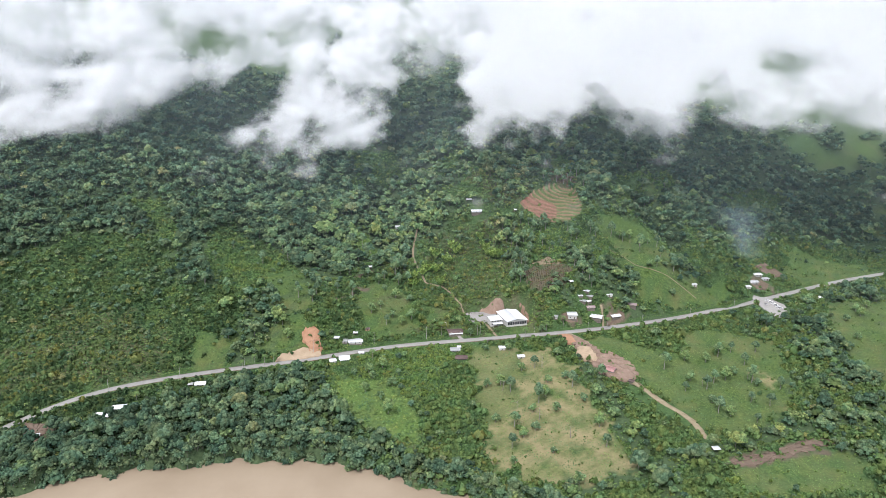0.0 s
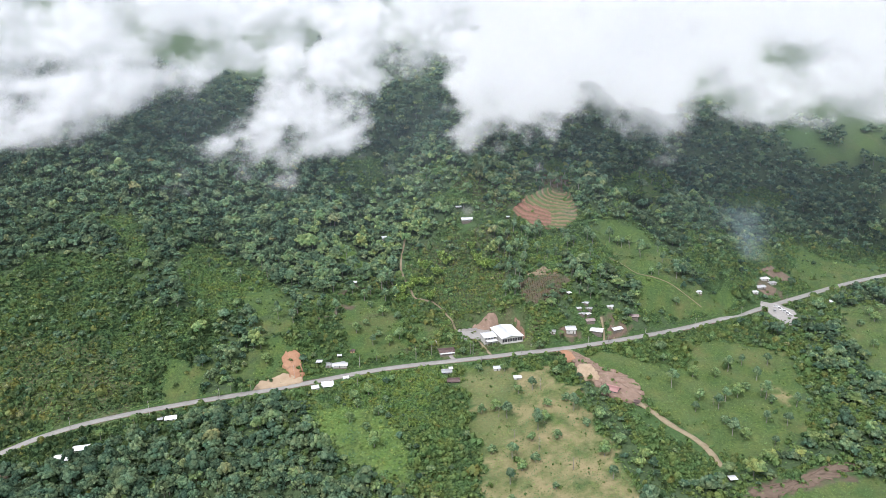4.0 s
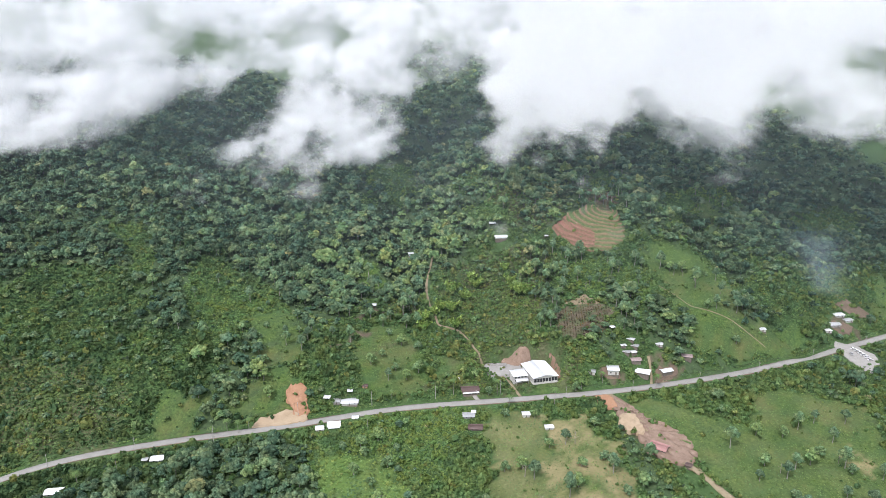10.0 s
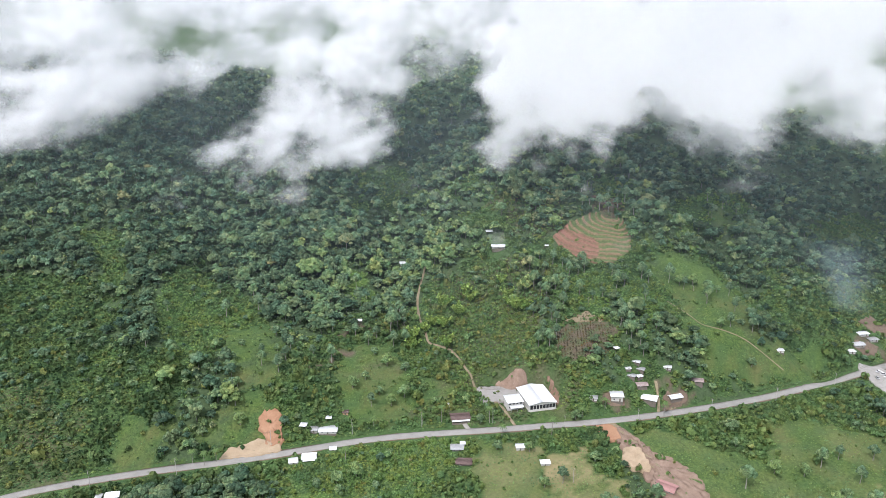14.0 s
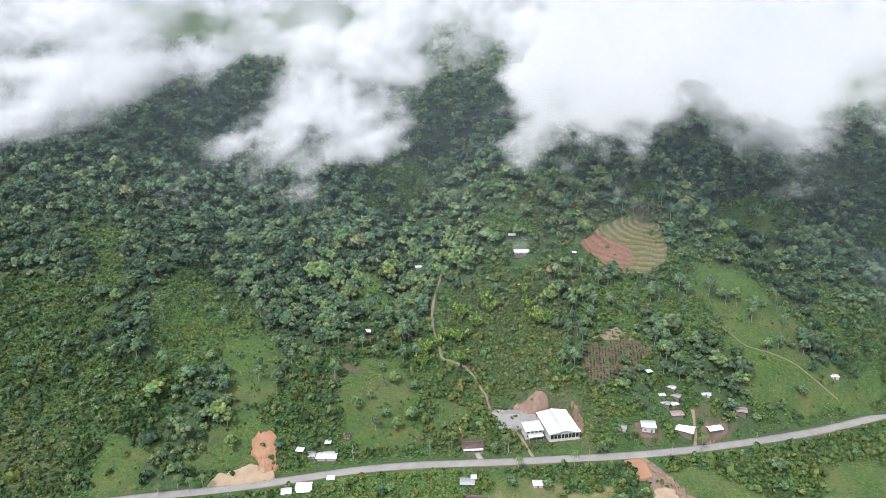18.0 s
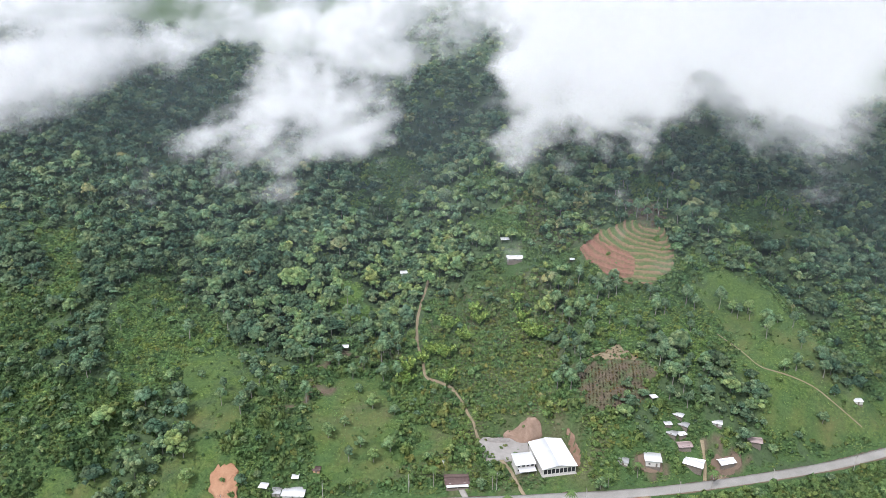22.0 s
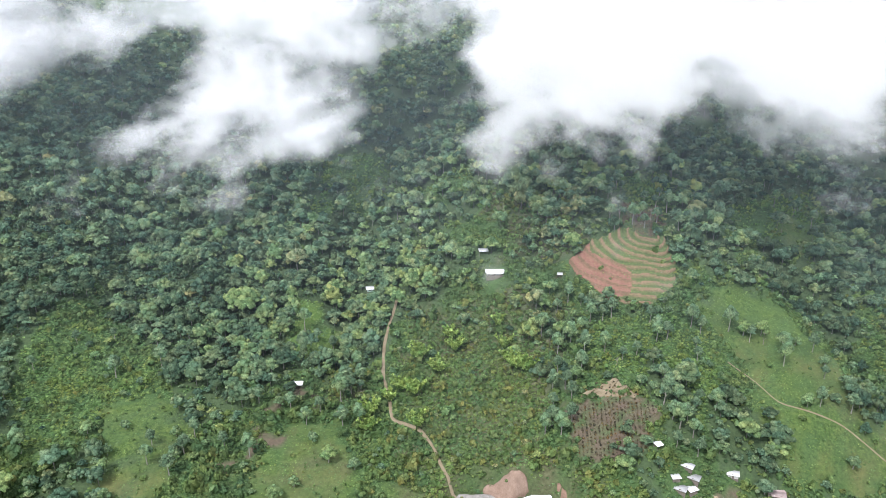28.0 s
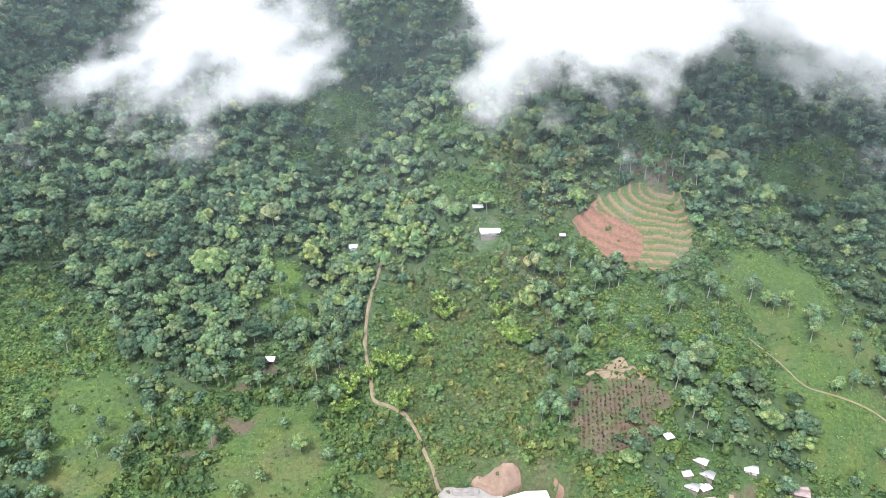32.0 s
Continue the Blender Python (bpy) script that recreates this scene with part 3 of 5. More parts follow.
# ---- strips laid along the ground ----
def strip(points, width, lift, step=4.0, rag=0.0, across=3, seed=1, side=0.3):
    """A ribbon with a thin edge, draped on the ground along points."""
    p = np.array(points, float)
    s = np.r_[0, np.cumsum(np.hypot(*np.diff(p, axis=0).T))]
    n = max(3, int(s[-1] / step) + 1)
    u = np.linspace(0, s[-1], n)
    px, py = (np.interp(u, s, c) for c in p.T)
    for _ in range(3):
        px[1:-1], py[1:-1] = (px[:-2] + 2 * px[1:-1] + px[2:]) / 4, (py[:-2] + 2 * py[1:-1] + py[2:]) / 4
    tx, ty = np.gradient(px), np.gradient(py)
    ln = np.hypot(tx, ty)
    nx, ny = -ty / ln, tx / ln
    rng = np.random.RandomState(seed)
    wl, wr = (width / 2 * (1 + rag * np.convolve(rng.uniform(-1, 1, n + 4), np.ones(5) / 5, "valid")[:n] * 2) for _ in range(2))
    f = np.linspace(-1, 1, across)
    rows = []
    for a in f:
        w = np.where(a < 0, wl, wr) * a
        x, y = px + nx * w, py + ny * w
        rows.append(np.stack([x, y, ground_z(x, y) + lift], 1))
    first, last = rows[0].copy(), rows[-1].copy()
    first[:, 2] -= lift + side
    last[:, 2] -= lift + side
    rows = [first, *rows, last]
    v = np.stack(rows, 1).reshape(-1, 3)
    return v, grid_faces(len(rows), n)


_rl = [(x, float(road_at(np.array([x]))[0])) for x in range(-345, 700, 12)]
road = new("road", mesh_from("road", *strip(_rl, 6.3, 0.30, 4, across=5), ASPHALT, True))
tagged(road, "pale worn two-lane asphalt road along the foot of the hill", "road", kind="structure")
_sh = new("road_shoulder", mesh_from("road_shoulder", *strip(_rl, 7.1, 0.14, 4, 0.2, 3, 4), SOIL_BROWN, True))
tagged(_sh, "narrow dusty gravel verge along the asphalt", "verge", kind="structure")
TRACKS = (("dirt_path", "-50,612 -52,591 -53,574 -48,546 -40,525 -36,511 -29,511 -20,508 -12,497 -4,482 2,474 11,464 19,451 25,442 29,435", 1.9, SOIL_TAN, "narrow tan dirt path winding up the hillside"),
          ("dirt_track", "86,446 96,432 106,405 118,382 130,365 146,340 156,325 158,305", 4.6, SOIL_TAN, "rough tan dirt track across the pasture"),
          ("hill_trail", "140,552 150,538 158,524 189,523 215,515", 0.6, SOIL_TAN, "worn footpath across the green hill meadow"),
          ("site_track", "91,439 99,424 104,410 108,398", 2.6, SOIL_TAN, "rutted tan track across the building site"),
          ("house_lane", "-5,438 -2,433 1,428", 3.0, GRAVEL, "gravel driveway up to a house"),
          ("village_lane", "119,454 120,462 121,469 120,478", 2.0, SOIL_TAN, "steep reddish dirt lane between houses"),
          ("village_lane", "120,456 125,462 131,468 140,475", 1.8, SOIL_TAN, "reddish dirt lane past the last house"))
for _k, (nm, pts, w, mt, lb) in enumerate(TRACKS):
    tagged(new(nm, mesh_from(nm, *strip(poly(pts), w, 0.22, 2.5, 0.35, 5, 7 + _k), mt, True)), lb, "path", kind="structure")


def patch(name, outline, mat, label, lift=0.25, rings=9, wobble=1.0, hump=None):
    """A bare or paved area: rings round its middle inside an uneven outline, draped on the ground."""
    p = poly(outline)
    closed = np.vstack([p, p[:1]])
    s = np.r_[0, np.cumsum(np.hypot(*np.diff(closed, axis=0).T))]
    n = int(max(40, s[-1] / 0.9))
    u = np.linspace(0, s[-1], n, endpoint=False)
    ex, ey = (np.interp(u, s, c) for c in closed.T)
    for _ in range(4):
        ex, ey = (np.roll(ex, 1) + 2 * ex + np.roll(ex, -1)) / 4, (np.roll(ey, 1) + 2 * ey + np.roll(ey, -1)) / 4
    ex = ex + wobble * (0.6 * lumps(ex, ey, 5, 25) + 0.6 * lumps(ex, ey, 14, 26))
    ey = ey + wobble * (0.6 * lumps(ex, ey, 5, 27) + 0.6 * lumps(ex, ey, 14, 28))
    cx, cy = p.mean(0)
    rows = []
    for k in range(rings + 1):
        f = min(1.0, 0.02 + k / (rings - 1)) if k < rings else 1.03
        x, y = cx + (ex - cx) * f, cy + (ey - cy) * f
        z = ground_z(x, y) + (lift if k < rings else -1.6) + (hump(x, y) if hump is not None and k < rings else 0)
        rows.append(np.stack([x, y, z], 1)[np.r_[0:n, 0]])
    v = np.stack(rows, 0).reshape(-1, 3)
    return tagged(new(name, mesh_from(name, v, grid_faces(n + 1, rings + 1), mat, True)), label, "ground", kind="structure")


patch("excavated_bank", "-130,420 -126,424 -118,424 -113,408 -119,404 -127,411", SOIL_ORANGE, "raw orange earth cut into the hill foot", 0.9, 16, 1.8, lambda X, Y: 0.35 * lumps(X, Y, 5, 42))
patch("excavated_apron", "-146,392 -143,398 -125,407 -113,406 -111,401 -124,396", SOIL_SAND, "pale sandy levelled ground beside the road", 0.8, 16, 0.8)
patch("hall_yard", "1,472 3,477 19,478 21,475 28,475 31,467 27,460 7,457", PALE_GRAVEL, "grey gravel yard beside the hall", 0.7, 14, 0.6)
patch("gravel_heap", "6,475 18,477 18,473.6 7,472", GRAVEL, "long low heap of grey gravel in the yard", 1.1, 9, 0.4, lambda X, Y: 0.5 + 0.3 * lumps(X, Y, 3, 44))
patch("hall_cut", "14,480 15,483 26,482 34,481 37,479 27,475 21,475 19,478", SOIL_CHURNED, "reddish cut earth behind the hall", 0.9, 14, 0.6, lambda X, Y: 0.2 * lumps(X, Y, 4, 41))
patch("hall_side_soil", "48.5,479 53.5,475 57,467 56,459 53.5,462 52.5,469", SOIL_RED, "thin strip of reddish soil beside the hall", 0.8, 9, 0.4)
patch("lane_soil", "125,474 131,476 141,478 143,475 136,471 129,465 123,462", SOIL_BROWN, "bare reddish ground round a hamlet house", 0.3, 12, 1.8)
patch("hut_yard", "85,463 92,466 98,465 99,460 90,458", SOIL_BROWN, "trodden brown yard between hamlet houses", 0.3, 9, 1.8)
patch("red_earthworks", "88,441 96,436 110,414 126,405 132,390 130,374 114,374 104,380 101,395 96,412 89,424", SOIL_CHURNED, "churned brownish-pink earth of a building site", 0.45, 14, 1.6, lambda X, Y: 0.45 * lumps(X, Y, 7, 43) + 0.2 * lumps(X, Y, 3, 44))
patch("levelled_pad", "78,440 89,442 92,427 79,422", SOIL_ORANGE, "small level pad of orange earth beside the road", 0.75, 9, 0.7)
patch("sand_heap", "91,416 100,419 104,404 103,397 93,399 89,406", SOIL_SAND, "pale sandy heap on the building site", 0.9, 12, 0.9, lambda X, Y: 0.8 + 0.5 * lumps(X, Y, 6, 44))
patch("cleared_top", "62,522 73,527 77,532 83,528 90,518 81,519.5 75,518 64,519.5", SOIL_TAN, "pale dry earth at the top of a burnt plot", 0.3, 12, 2.2)
patch("farm_yard", "280,559 286,566 296,570 305,567 300,561 288,555", SOIL_BROWN, "trodden brown farmyard above the road", 0.4, 9, 1.5)
patch("farm_cut", "296,590 312,601 322,596 331,590 312,580 302,582", SOIL_BROWN, "bare brown slope dug out above the farm", 0.4, 9, 1.6)
patch("parking_yard", "279,545 293,546 302,526 296,505 282,495 278,513 276,531", PALE_GRAVEL, "pale gravel parking yard beside the road", 0.5, 12, 0.6)
patch("tilled_strip", "163,283 197,293 235,315 240,306 200,286 168,275", SOIL_BROWN, "strip of freshly tilled brown soil", 0.3, 9, 2.0, lambda X, Y: 0.25 * np.sin(Y * 2.2))
patch("bare_yard", "-288,303 -270,299 -262,281 -274,281", SOIL_BROWN, "bare brown earth by the river huts", 0.3, 9, 2.0)


# ---- terraced field on the knoll ----
TERRACE = poly("56,607 68,618 86,623 115,623 119,605 115,591 105,580 90,576 79,578 71,587")
CLAY = poly("56,607 68,618 71,609 93,596 91,584 79,578 71,587")
txs, tys = np.arange(50, 124, 0.8), np.arange(568, 632, 0.8)
TX, TY = np.meshgrid(txs, tys)
_in = covered([TERRACE], TX.ravel(), TY.ravel(), 1.5).reshape(TX.shape)
_h = 40 - np.hypot(np.maximum(TX - 108, 0) * 1.1 + np.minimum(TX - 100, 0) * 0.78, np.minimum(TY - 622, 0)) + 0.7 * lumps(TX, TY, 22, 45)
_q = 4.2
_st = np.floor(_h / _q) * _q
_fr = (_h / _q) % 1
_tz = ground_z(TX, TY) + (_st - _h) * 0.42 + 0.42 * _q * sstep(0.62, 0.95, 1 - np.abs(1 - _fr)) + 1.2
_ed = np.where(_in, 0.0, -1.6)
_tf = grid_faces(len(txs), len(tys))
_tf = _tf[_in.ravel()[_tf].any(1)]
_red = covered([CLAY], TX.ravel(), TY.ravel(), 1.5).reshape(TX.shape)
_us, _ix = np.unique(_tf, return_inverse=True)
TERRACE_MAT, _t, _b = material("terrace_soil_and_grass", 0.95)
_f = noise_node(_t, 0.6, 5, 0.7)
_tread = ramp(_t, _f, [(0.3, (0.048, 0.080, 0.028)), (0.58, (0.085, 0.115, 0.044)), (0.8, (0.15, 0.138, 0.072))])
_lip = ramp(_t, _f, [(0.3, (0.15, 0.105, 0.07)), (0.7, (0.25, 0.155, 0.105))])
_clay = ramp(_t, _f, [(0.3, (0.15, 0.075, 0.055)), (0.7, (0.25, 0.135, 0.10))])
_weeds = ramp(_t, _f, [(0.3, (0.075, 0.068, 0.038)), (0.7, (0.15, 0.11, 0.065))])
_c = mix(_t, attr(_t, "clay"), mix(_t, attr(_t, "riser"), _tread, _lip), mix(_t, attr(_t, "riser"), _clay, _weeds))
_t.links.new(_c, _b.inputs["Base Color"])
bumped(_t, _b, _f, 0.6, 0.3)
terraces = new("terraced_field", mesh_from("terraced_field", np.stack([TX.ravel(), TY.ravel(), (_tz + _ed).ravel()], 1)[_us], _ix.reshape(_tf.shape), TERRACE_MAT, True, {
    "riser": (np.where(_red, 0.75, 0.9) * sstep(0.66, 0.8, _fr)).ravel()[_us], "clay": (_red * 1.0).ravel()[_us]}))
tagged(terraces, "stepped hill terraces of red soil and thin grass", "field", kind="structure")


# ---- vegetation ----
def kite(rng, centre, normal, size):
    """A spray of leaves: two triangles folded along their middle."""
    n = np.array(normal, float)
    n /= np.linalg.norm(n)
    u = np.cross(n, rng.normal(0, 1, 3))
    u /= np.linalg.norm(u)
    w = np.cross(n, u)
    fold = n * size * rng.uniform(0.15, 0.45)
    k = rng.uniform(0.7, 1.05)
    return [centre + u * size, centre + w * size * k - fold, centre - u * size * 0.9, centre - w * size * k - fold], [(0, 1, 2), (0, 2, 3)]


PHI = (1 + 5**0.5) / 2
ICO_V = np.array([(-1, PHI, 0), (1, PHI, 0), (-1, -PHI, 0), (1, -PHI, 0), (0, -1, PHI), (0, 1, PHI), (0, -1, -PHI), (0, 1, -PHI), (PHI, 0, -1), (PHI, 0, 1), (-PHI, 0, -1), (-PHI, 0, 1)]) / (1 + PHI**2) ** 0.5
ICO_F = [(0, 11, 5), (0, 5, 1), (0, 1, 7), (0, 7, 10), (0, 10, 11), (1, 5, 9), (5, 11, 4), (11, 10, 2), (10, 7, 6), (7, 1, 8),
         (3, 9, 4), (3, 4, 2), (3, 2, 6), (3, 6, 8), (3, 8, 9), (4, 9, 5), (2, 4, 11), (6, 2, 10), (8, 6, 7), (9, 8, 1)]


def crown_template(seed, lobes, clumps, wide, tall, base, size, fat=1.0):
    """A domed crown: a dark heart under many small leafy lobes, roughened by sprays of leaves; about 1 m in radius before it is scaled."""
    rng = np.random.RandomState(seed)
    hubs, V, F = [], [], []
    for k in range(lobes if fat else 0):
        t, a = (k + 0.4) / lobes, k * 2.4 + rng.uniform(-0.35, 0.35)
        r, g = wide * 0.80 * t**0.5 * rng.uniform(0.8, 1.12), wide * rng.uniform(0.22, 0.38) * fat * (1 if lobes > 8 else 1.25)
        hubs.append((np.array([r * np.cos(a), r * np.sin(a), base + tall * (0.80 - 0.55 * t**1.3 + rng.uniform(-0.12, 0.1))]), np.array([g, g, g * 0.78])))
    if fat:
        hubs.append((np.array([0, 0, base + tall * 0.42]), np.array([wide * 0.74, wide * 0.74, tall * 0.36])))
    else:
        hubs.append((np.array([0, 0, base + tall * 0.5]), np.array([wide * 0.51, wide * 0.51, tall * 0.41])))
    for c, rad in hubs if fat else ():
        turn = rng.uniform(0, 6.28)
        ball = ICO_V @ np.array([[np.cos(turn), np.sin(turn), 0], [-np.sin(turn), np.cos(turn), 0], [0, 0, 1]])
        keep = [t for t in ICO_F if ball[list(t), 2].mean() > -0.3]
        F += [tuple(i + len(V) for i in t) for t in keep]
        V += list(c + ball * rad * rng.uniform(0.72, 1.2, (12, 1)))
    for k in range(clumps):
        c, rad = hubs[k % max(1, lobes)] if fat else hubs[0]
        z, a = rng.uniform(-0.35, 1.0), rng.uniform(0, 6.28)
        w = np.sqrt(1 - min(z * z, 1))
        n = np.array([w * np.cos(a), w * np.sin(a), z])
        v, f = kite(rng, c + n * rad * rng.uniform(0.92, 1.15) * (1 if fat else rng.uniform(0.55, 1.0)), n + rng.normal(0, 0.28, 3) + (0, 0, 0.15), size * rng.uniform(0.6, 1.25))
        F += [tuple(i + len(V) for i in t) for t in f]
        V += v
    return np.array(V), np.array(F)


def trunk_template(r, h, lean=0.0, n=5):
    a = np.arange(n) * 2 * np.pi / n
    lo = np.stack([r * np.cos(a), r * np.sin(a), 0 * a - 0.6], 1)
    hi = np.stack([0.6 * r * np.cos(a) + lean, 0.6 * r * np.sin(a), 0 * a + h], 1)
    f = [(k, (k + 1) % n, n + (k + 1) % n) for k in range(n)] + [(k, n + (k + 1) % n, n + k) for k in range(n)]
    return np.concatenate([lo, hi]), np.array(f)


def scatter(name, templates, x, y, scale, tint, mats, label, category, seed, squash=None, sink=0.0):
    """One mesh of many plants of templates: each (crown, trunk or None)."""
    rng = np.random.RandomState(seed)
    z = ground_z(x, y) - sink
    which = rng.randint(0, len(templates), len(x))
    ang = rng.uniform(0, 6.28, len(x))
    sq = rng.uniform(0.85, 1.2, len(x)) if squash is None else squash
    V, F, T, M, base = [], [], [], [], 0
    for k, pieces in enumerate(templates):
        sel = np.nonzero(which == k)[0]
        if not len(sel):
            continue
        c, s, sc = np.cos(ang[sel]), np.sin(ang[sel]), scale[sel]
        for slot, piece in enumerate(pieces):
            if piece is None:
                continue
            tv, tf = piece
            px = (tv[None, :, 0] * c[:, None] - tv[None, :, 1] * s[:, None]) * sc[:, None] + x[sel, None]
            py = (tv[None, :, 0] * s[:, None] + tv[None, :, 1] * c[:, None]) * sc[:, None] + y[sel, None]
            pz = tv[None, :, 2] * (sc * sq[sel])[:, None] + z[sel, None]
            V.append(np.stack([px, py, pz], 2).reshape(-1, 3))
            F.append((tf[None] + (np.arange(len(sel)) * len(tv))[:, None, None]).reshape(-1, 3) + base)
            T.append(np.repeat(tint[sel], len(tv)))
            M.append(np.full(len(sel) * len(tf), slot, np.int32))
            base += len(sel) * len(tv)
    me = mesh_from(name, np.concatenate(V), np.concatenate(F), mats, True, {"tint": np.concatenate(T)})
    me.polygons.foreach_set("material_index", np.concatenate(M))
    return tagged(new(name, me), label, category, kind="stuff")


def places(x0, x1, y0, y1, step, seed):
    rng = np.random.RandomState(seed)
    X, Y = np.meshgrid(np.arange(x0, x1, step), np.arange(y0, y1, step))
    X = X + (np.arange(X.shape[0]) % 2)[:, None] * step / 2
    return (X + rng.uniform(-0.42, 0.42, X.shape) * step).ravel(), (Y + rng.uniform(-0.42, 0.42, X.shape) * step).ravel(), rng


def seen_from_valley(x, y):
    """The part of the slopes that the flight looks over."""
    return (np.abs(x - 15) < 0.66 * (y + 150) + 25) & (y > bank_y(x) - 4.5)


CLEARED = []


def keep_off(x, y, margin=0.0):
    """Places clear of the road, the paths and the houses."""
    ok = np.abs(y - road_at(x)) > 7.5 + margin
    for hx, hy, r in CLEARED:
        ok &= np.hypot(x - hx, y - hy) > r + margin
    return ok


BARE = [poly(p) for p in ("-146,391 -143,399 -128,408 -131,421 -126,425 -117,425 -110,404 -112,398", "-1,477 10,485 28,486 40,482 56,480 62,466 60,446 34,440 20,450 6,466",
                          "79,446 98,441 120,402 133,383 124,368 104,376 92,399 86,415", "275,560 284,571 296,575 310,571 302,558 288,551", "295,590 312,603 333,591 312,578", "274,548 295,548 305,526 298,502 282,491 274,512",
                          "115,360 128,368 162,330 160,300 150,300 150,318", "62,522 73,527 77,532 83,528 90,518 75,515")]
PATH_LINES = [poly(t[1]) for t in TRACKS]


def off_paths(x, y, r):
    ok = np.ones(len(x), bool)
    for p in PATH_LINES:
        for a, b in zip(p[:-1], p[1:]):
            t = np.clip(((x - a[0]) * (b[0] - a[0]) + (y - a[1]) * (b[1] - a[1])) / ((b - a) @ (b - a)), 0, 1)
            ok &= np.hypot(x - a[0] - t * (b[0] - a[0]), y - a[1] - t * (b[1] - a[1])) > r
    return ok


def plant_all():
    near = [(crown_template(10 + k, 12 + k % 4, 24, 1.0, (1.0, 1.2, 0.8, 1.45, 1.1)[k % 5], (0.4, 0.25, 0.6)[k % 3], 0.08, 0.9), trunk_template(0.036, (0.85, 0.75, 1.0)[k % 3], 0.05)) for k in range(15)]
    far = [(crown_template(30 + k, 5 + k % 3, 7, 1.0, (0.85, 1.05, 0.7, 1.3, 0.95)[k % 5], (0.55, 0.4, 0.8)[k % 3], 0.13), trunk_template(0.03, 0.9, n=3)) for k in range(11)]
    bush = [(crown_template(50 + k, 1, 15, 1.3, 1.0 + 0.25 * (k % 3), -0.1, 0.42, 0.0), None) for k in range(8)]
    # closed forest and scattered trees; broader crowns high on the mountain
    for band, (lo, hi, step, plants, label) in enumerate(((206, 425, 4.5, near, "dense dark green wood between the road and the river"), (425, 640, 5.5, near, "dense dark green broadleaf forest on the lower mountainside"), (640, 1200, 6.8, far, "hazy dark green forest on the upper mountainside"))):
        x, y, rng = places(-620 - 60 * band, 620 + 70 * band, lo, hi, step, 101 + 10 * band)
        c = forest_cover(x, y)
        off = y - bank_y(x)
        shore = (off < 12) & (x < 75)
        far_field = 0.10 * (y > 620) * covered(PASTURES, x, y)
        open_ = covered(PASTURES, x, y) | covered(DRY, x, y) | covered(SOILS, x, y, 7) | covered(BARE, x, y, 1.0) | covered([TERRACE], x, y, 1.0)
        young = covered(SCRUB, x, y, 9)
        p = np.where(covered(DARK_WOODS, x, y, 5), 0.85, np.where(open_, far_field, np.where(shore, 1.0, np.where(young, 0.10 + 0.20 * covered(SCRUB[1:2], x, y, 9) + 0.26 * lumps(x, y, 34, 66), np.where((y < road_at(x) - 8) & (x > -70) & (x < 236), 0.07 + 0.4 * np.maximum(c - 0.1, 0), 0.24 + 0.76 * c)))))
        ok = (rng.uniform(0, 1, len(x)) < p * np.where(y > 1000, 0.5 * (np.abs(x + 60) < 190), np.where(y > 800, 0.6, 1.0))) & seen_from_valley(x, y) & keep_off(x, y, 2.0) & off_paths(x, y, 3.0) & ~((x < -130) & (y < road_at(x)) & (y > road_at(x) - 17))
        x, y, c, shore = x[ok], y[ok], np.where(shore, 0.9, c)[ok], shore[ok]
        patchy, fine = lumps(x, y, 60, 61), lumps(x, y, 22, 65)
        size = (2.3 + 1.6 * c + 0.3 * (c > 0.7) * (y > 500)) * np.exp(rng.normal(0, 0.38, len(x))) * (1 + 0.1 * patchy + 0.1 * fine) * step / 6.1
        big = rng.uniform(0, 1, len(x)) < 0.05 * c
        size = np.clip(np.where(big, size * 1.6, size), 1.4, 7.2)
        # Uneven light goes into tint: middle slope lifted, west and east dimmed.
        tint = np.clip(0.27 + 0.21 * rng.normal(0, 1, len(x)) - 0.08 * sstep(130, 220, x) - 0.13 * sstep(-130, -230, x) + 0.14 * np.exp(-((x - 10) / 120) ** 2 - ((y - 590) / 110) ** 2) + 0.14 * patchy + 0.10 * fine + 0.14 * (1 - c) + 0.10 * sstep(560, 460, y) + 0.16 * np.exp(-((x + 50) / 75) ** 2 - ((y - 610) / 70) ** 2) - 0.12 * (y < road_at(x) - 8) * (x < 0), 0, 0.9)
        tint = np.where(rng.uniform(0, 1, len(x)) < 0.012 + 0.22 * covered(WITHERED, x, y, 9), 1.0, tint)
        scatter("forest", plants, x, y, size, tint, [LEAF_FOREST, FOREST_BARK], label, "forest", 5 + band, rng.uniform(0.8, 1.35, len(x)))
    # trees leaning out over the river along its bank
    x = np.arange(-330, 80, 1.15) + rng.uniform(-0.5, 0.5, 357)
    y = bank_y(x) + rng.uniform(-3.4, 2.5, len(x))
    ok = seen_from_valley(x, y)
    x, y = x[ok], y[ok]
    scatter("riverside_trees", near, x, y, rng.uniform(2.2, 4.2, len(x)), np.clip(rng.normal(0.28, 0.14, len(x)), 0, 0.8), [LEAF_FOREST, FOREST_BARK], "dark green trees crowding the muddy river bank", "forest", 19, rng.uniform(0.9, 1.5, len(x)))
    # scrub, coffee and banana gardens
    x, y, rng = places(-520, 520, 206, 800, 2.45, 102)
    near_or_scrub = (y < 700) | covered(SCRUB, x, y, 9)
    x, y = x[near_or_scrub], y[near_or_scrub]
    c = forest_cover(x, y)
    grassy = covered(PASTURES, x, y) | covered(DRY, x, y)
    bare = covered(SOILS, x, y, 7) | covered(BARE, x, y, 1.0) | covered([TERRACE], x, y, 1.0)
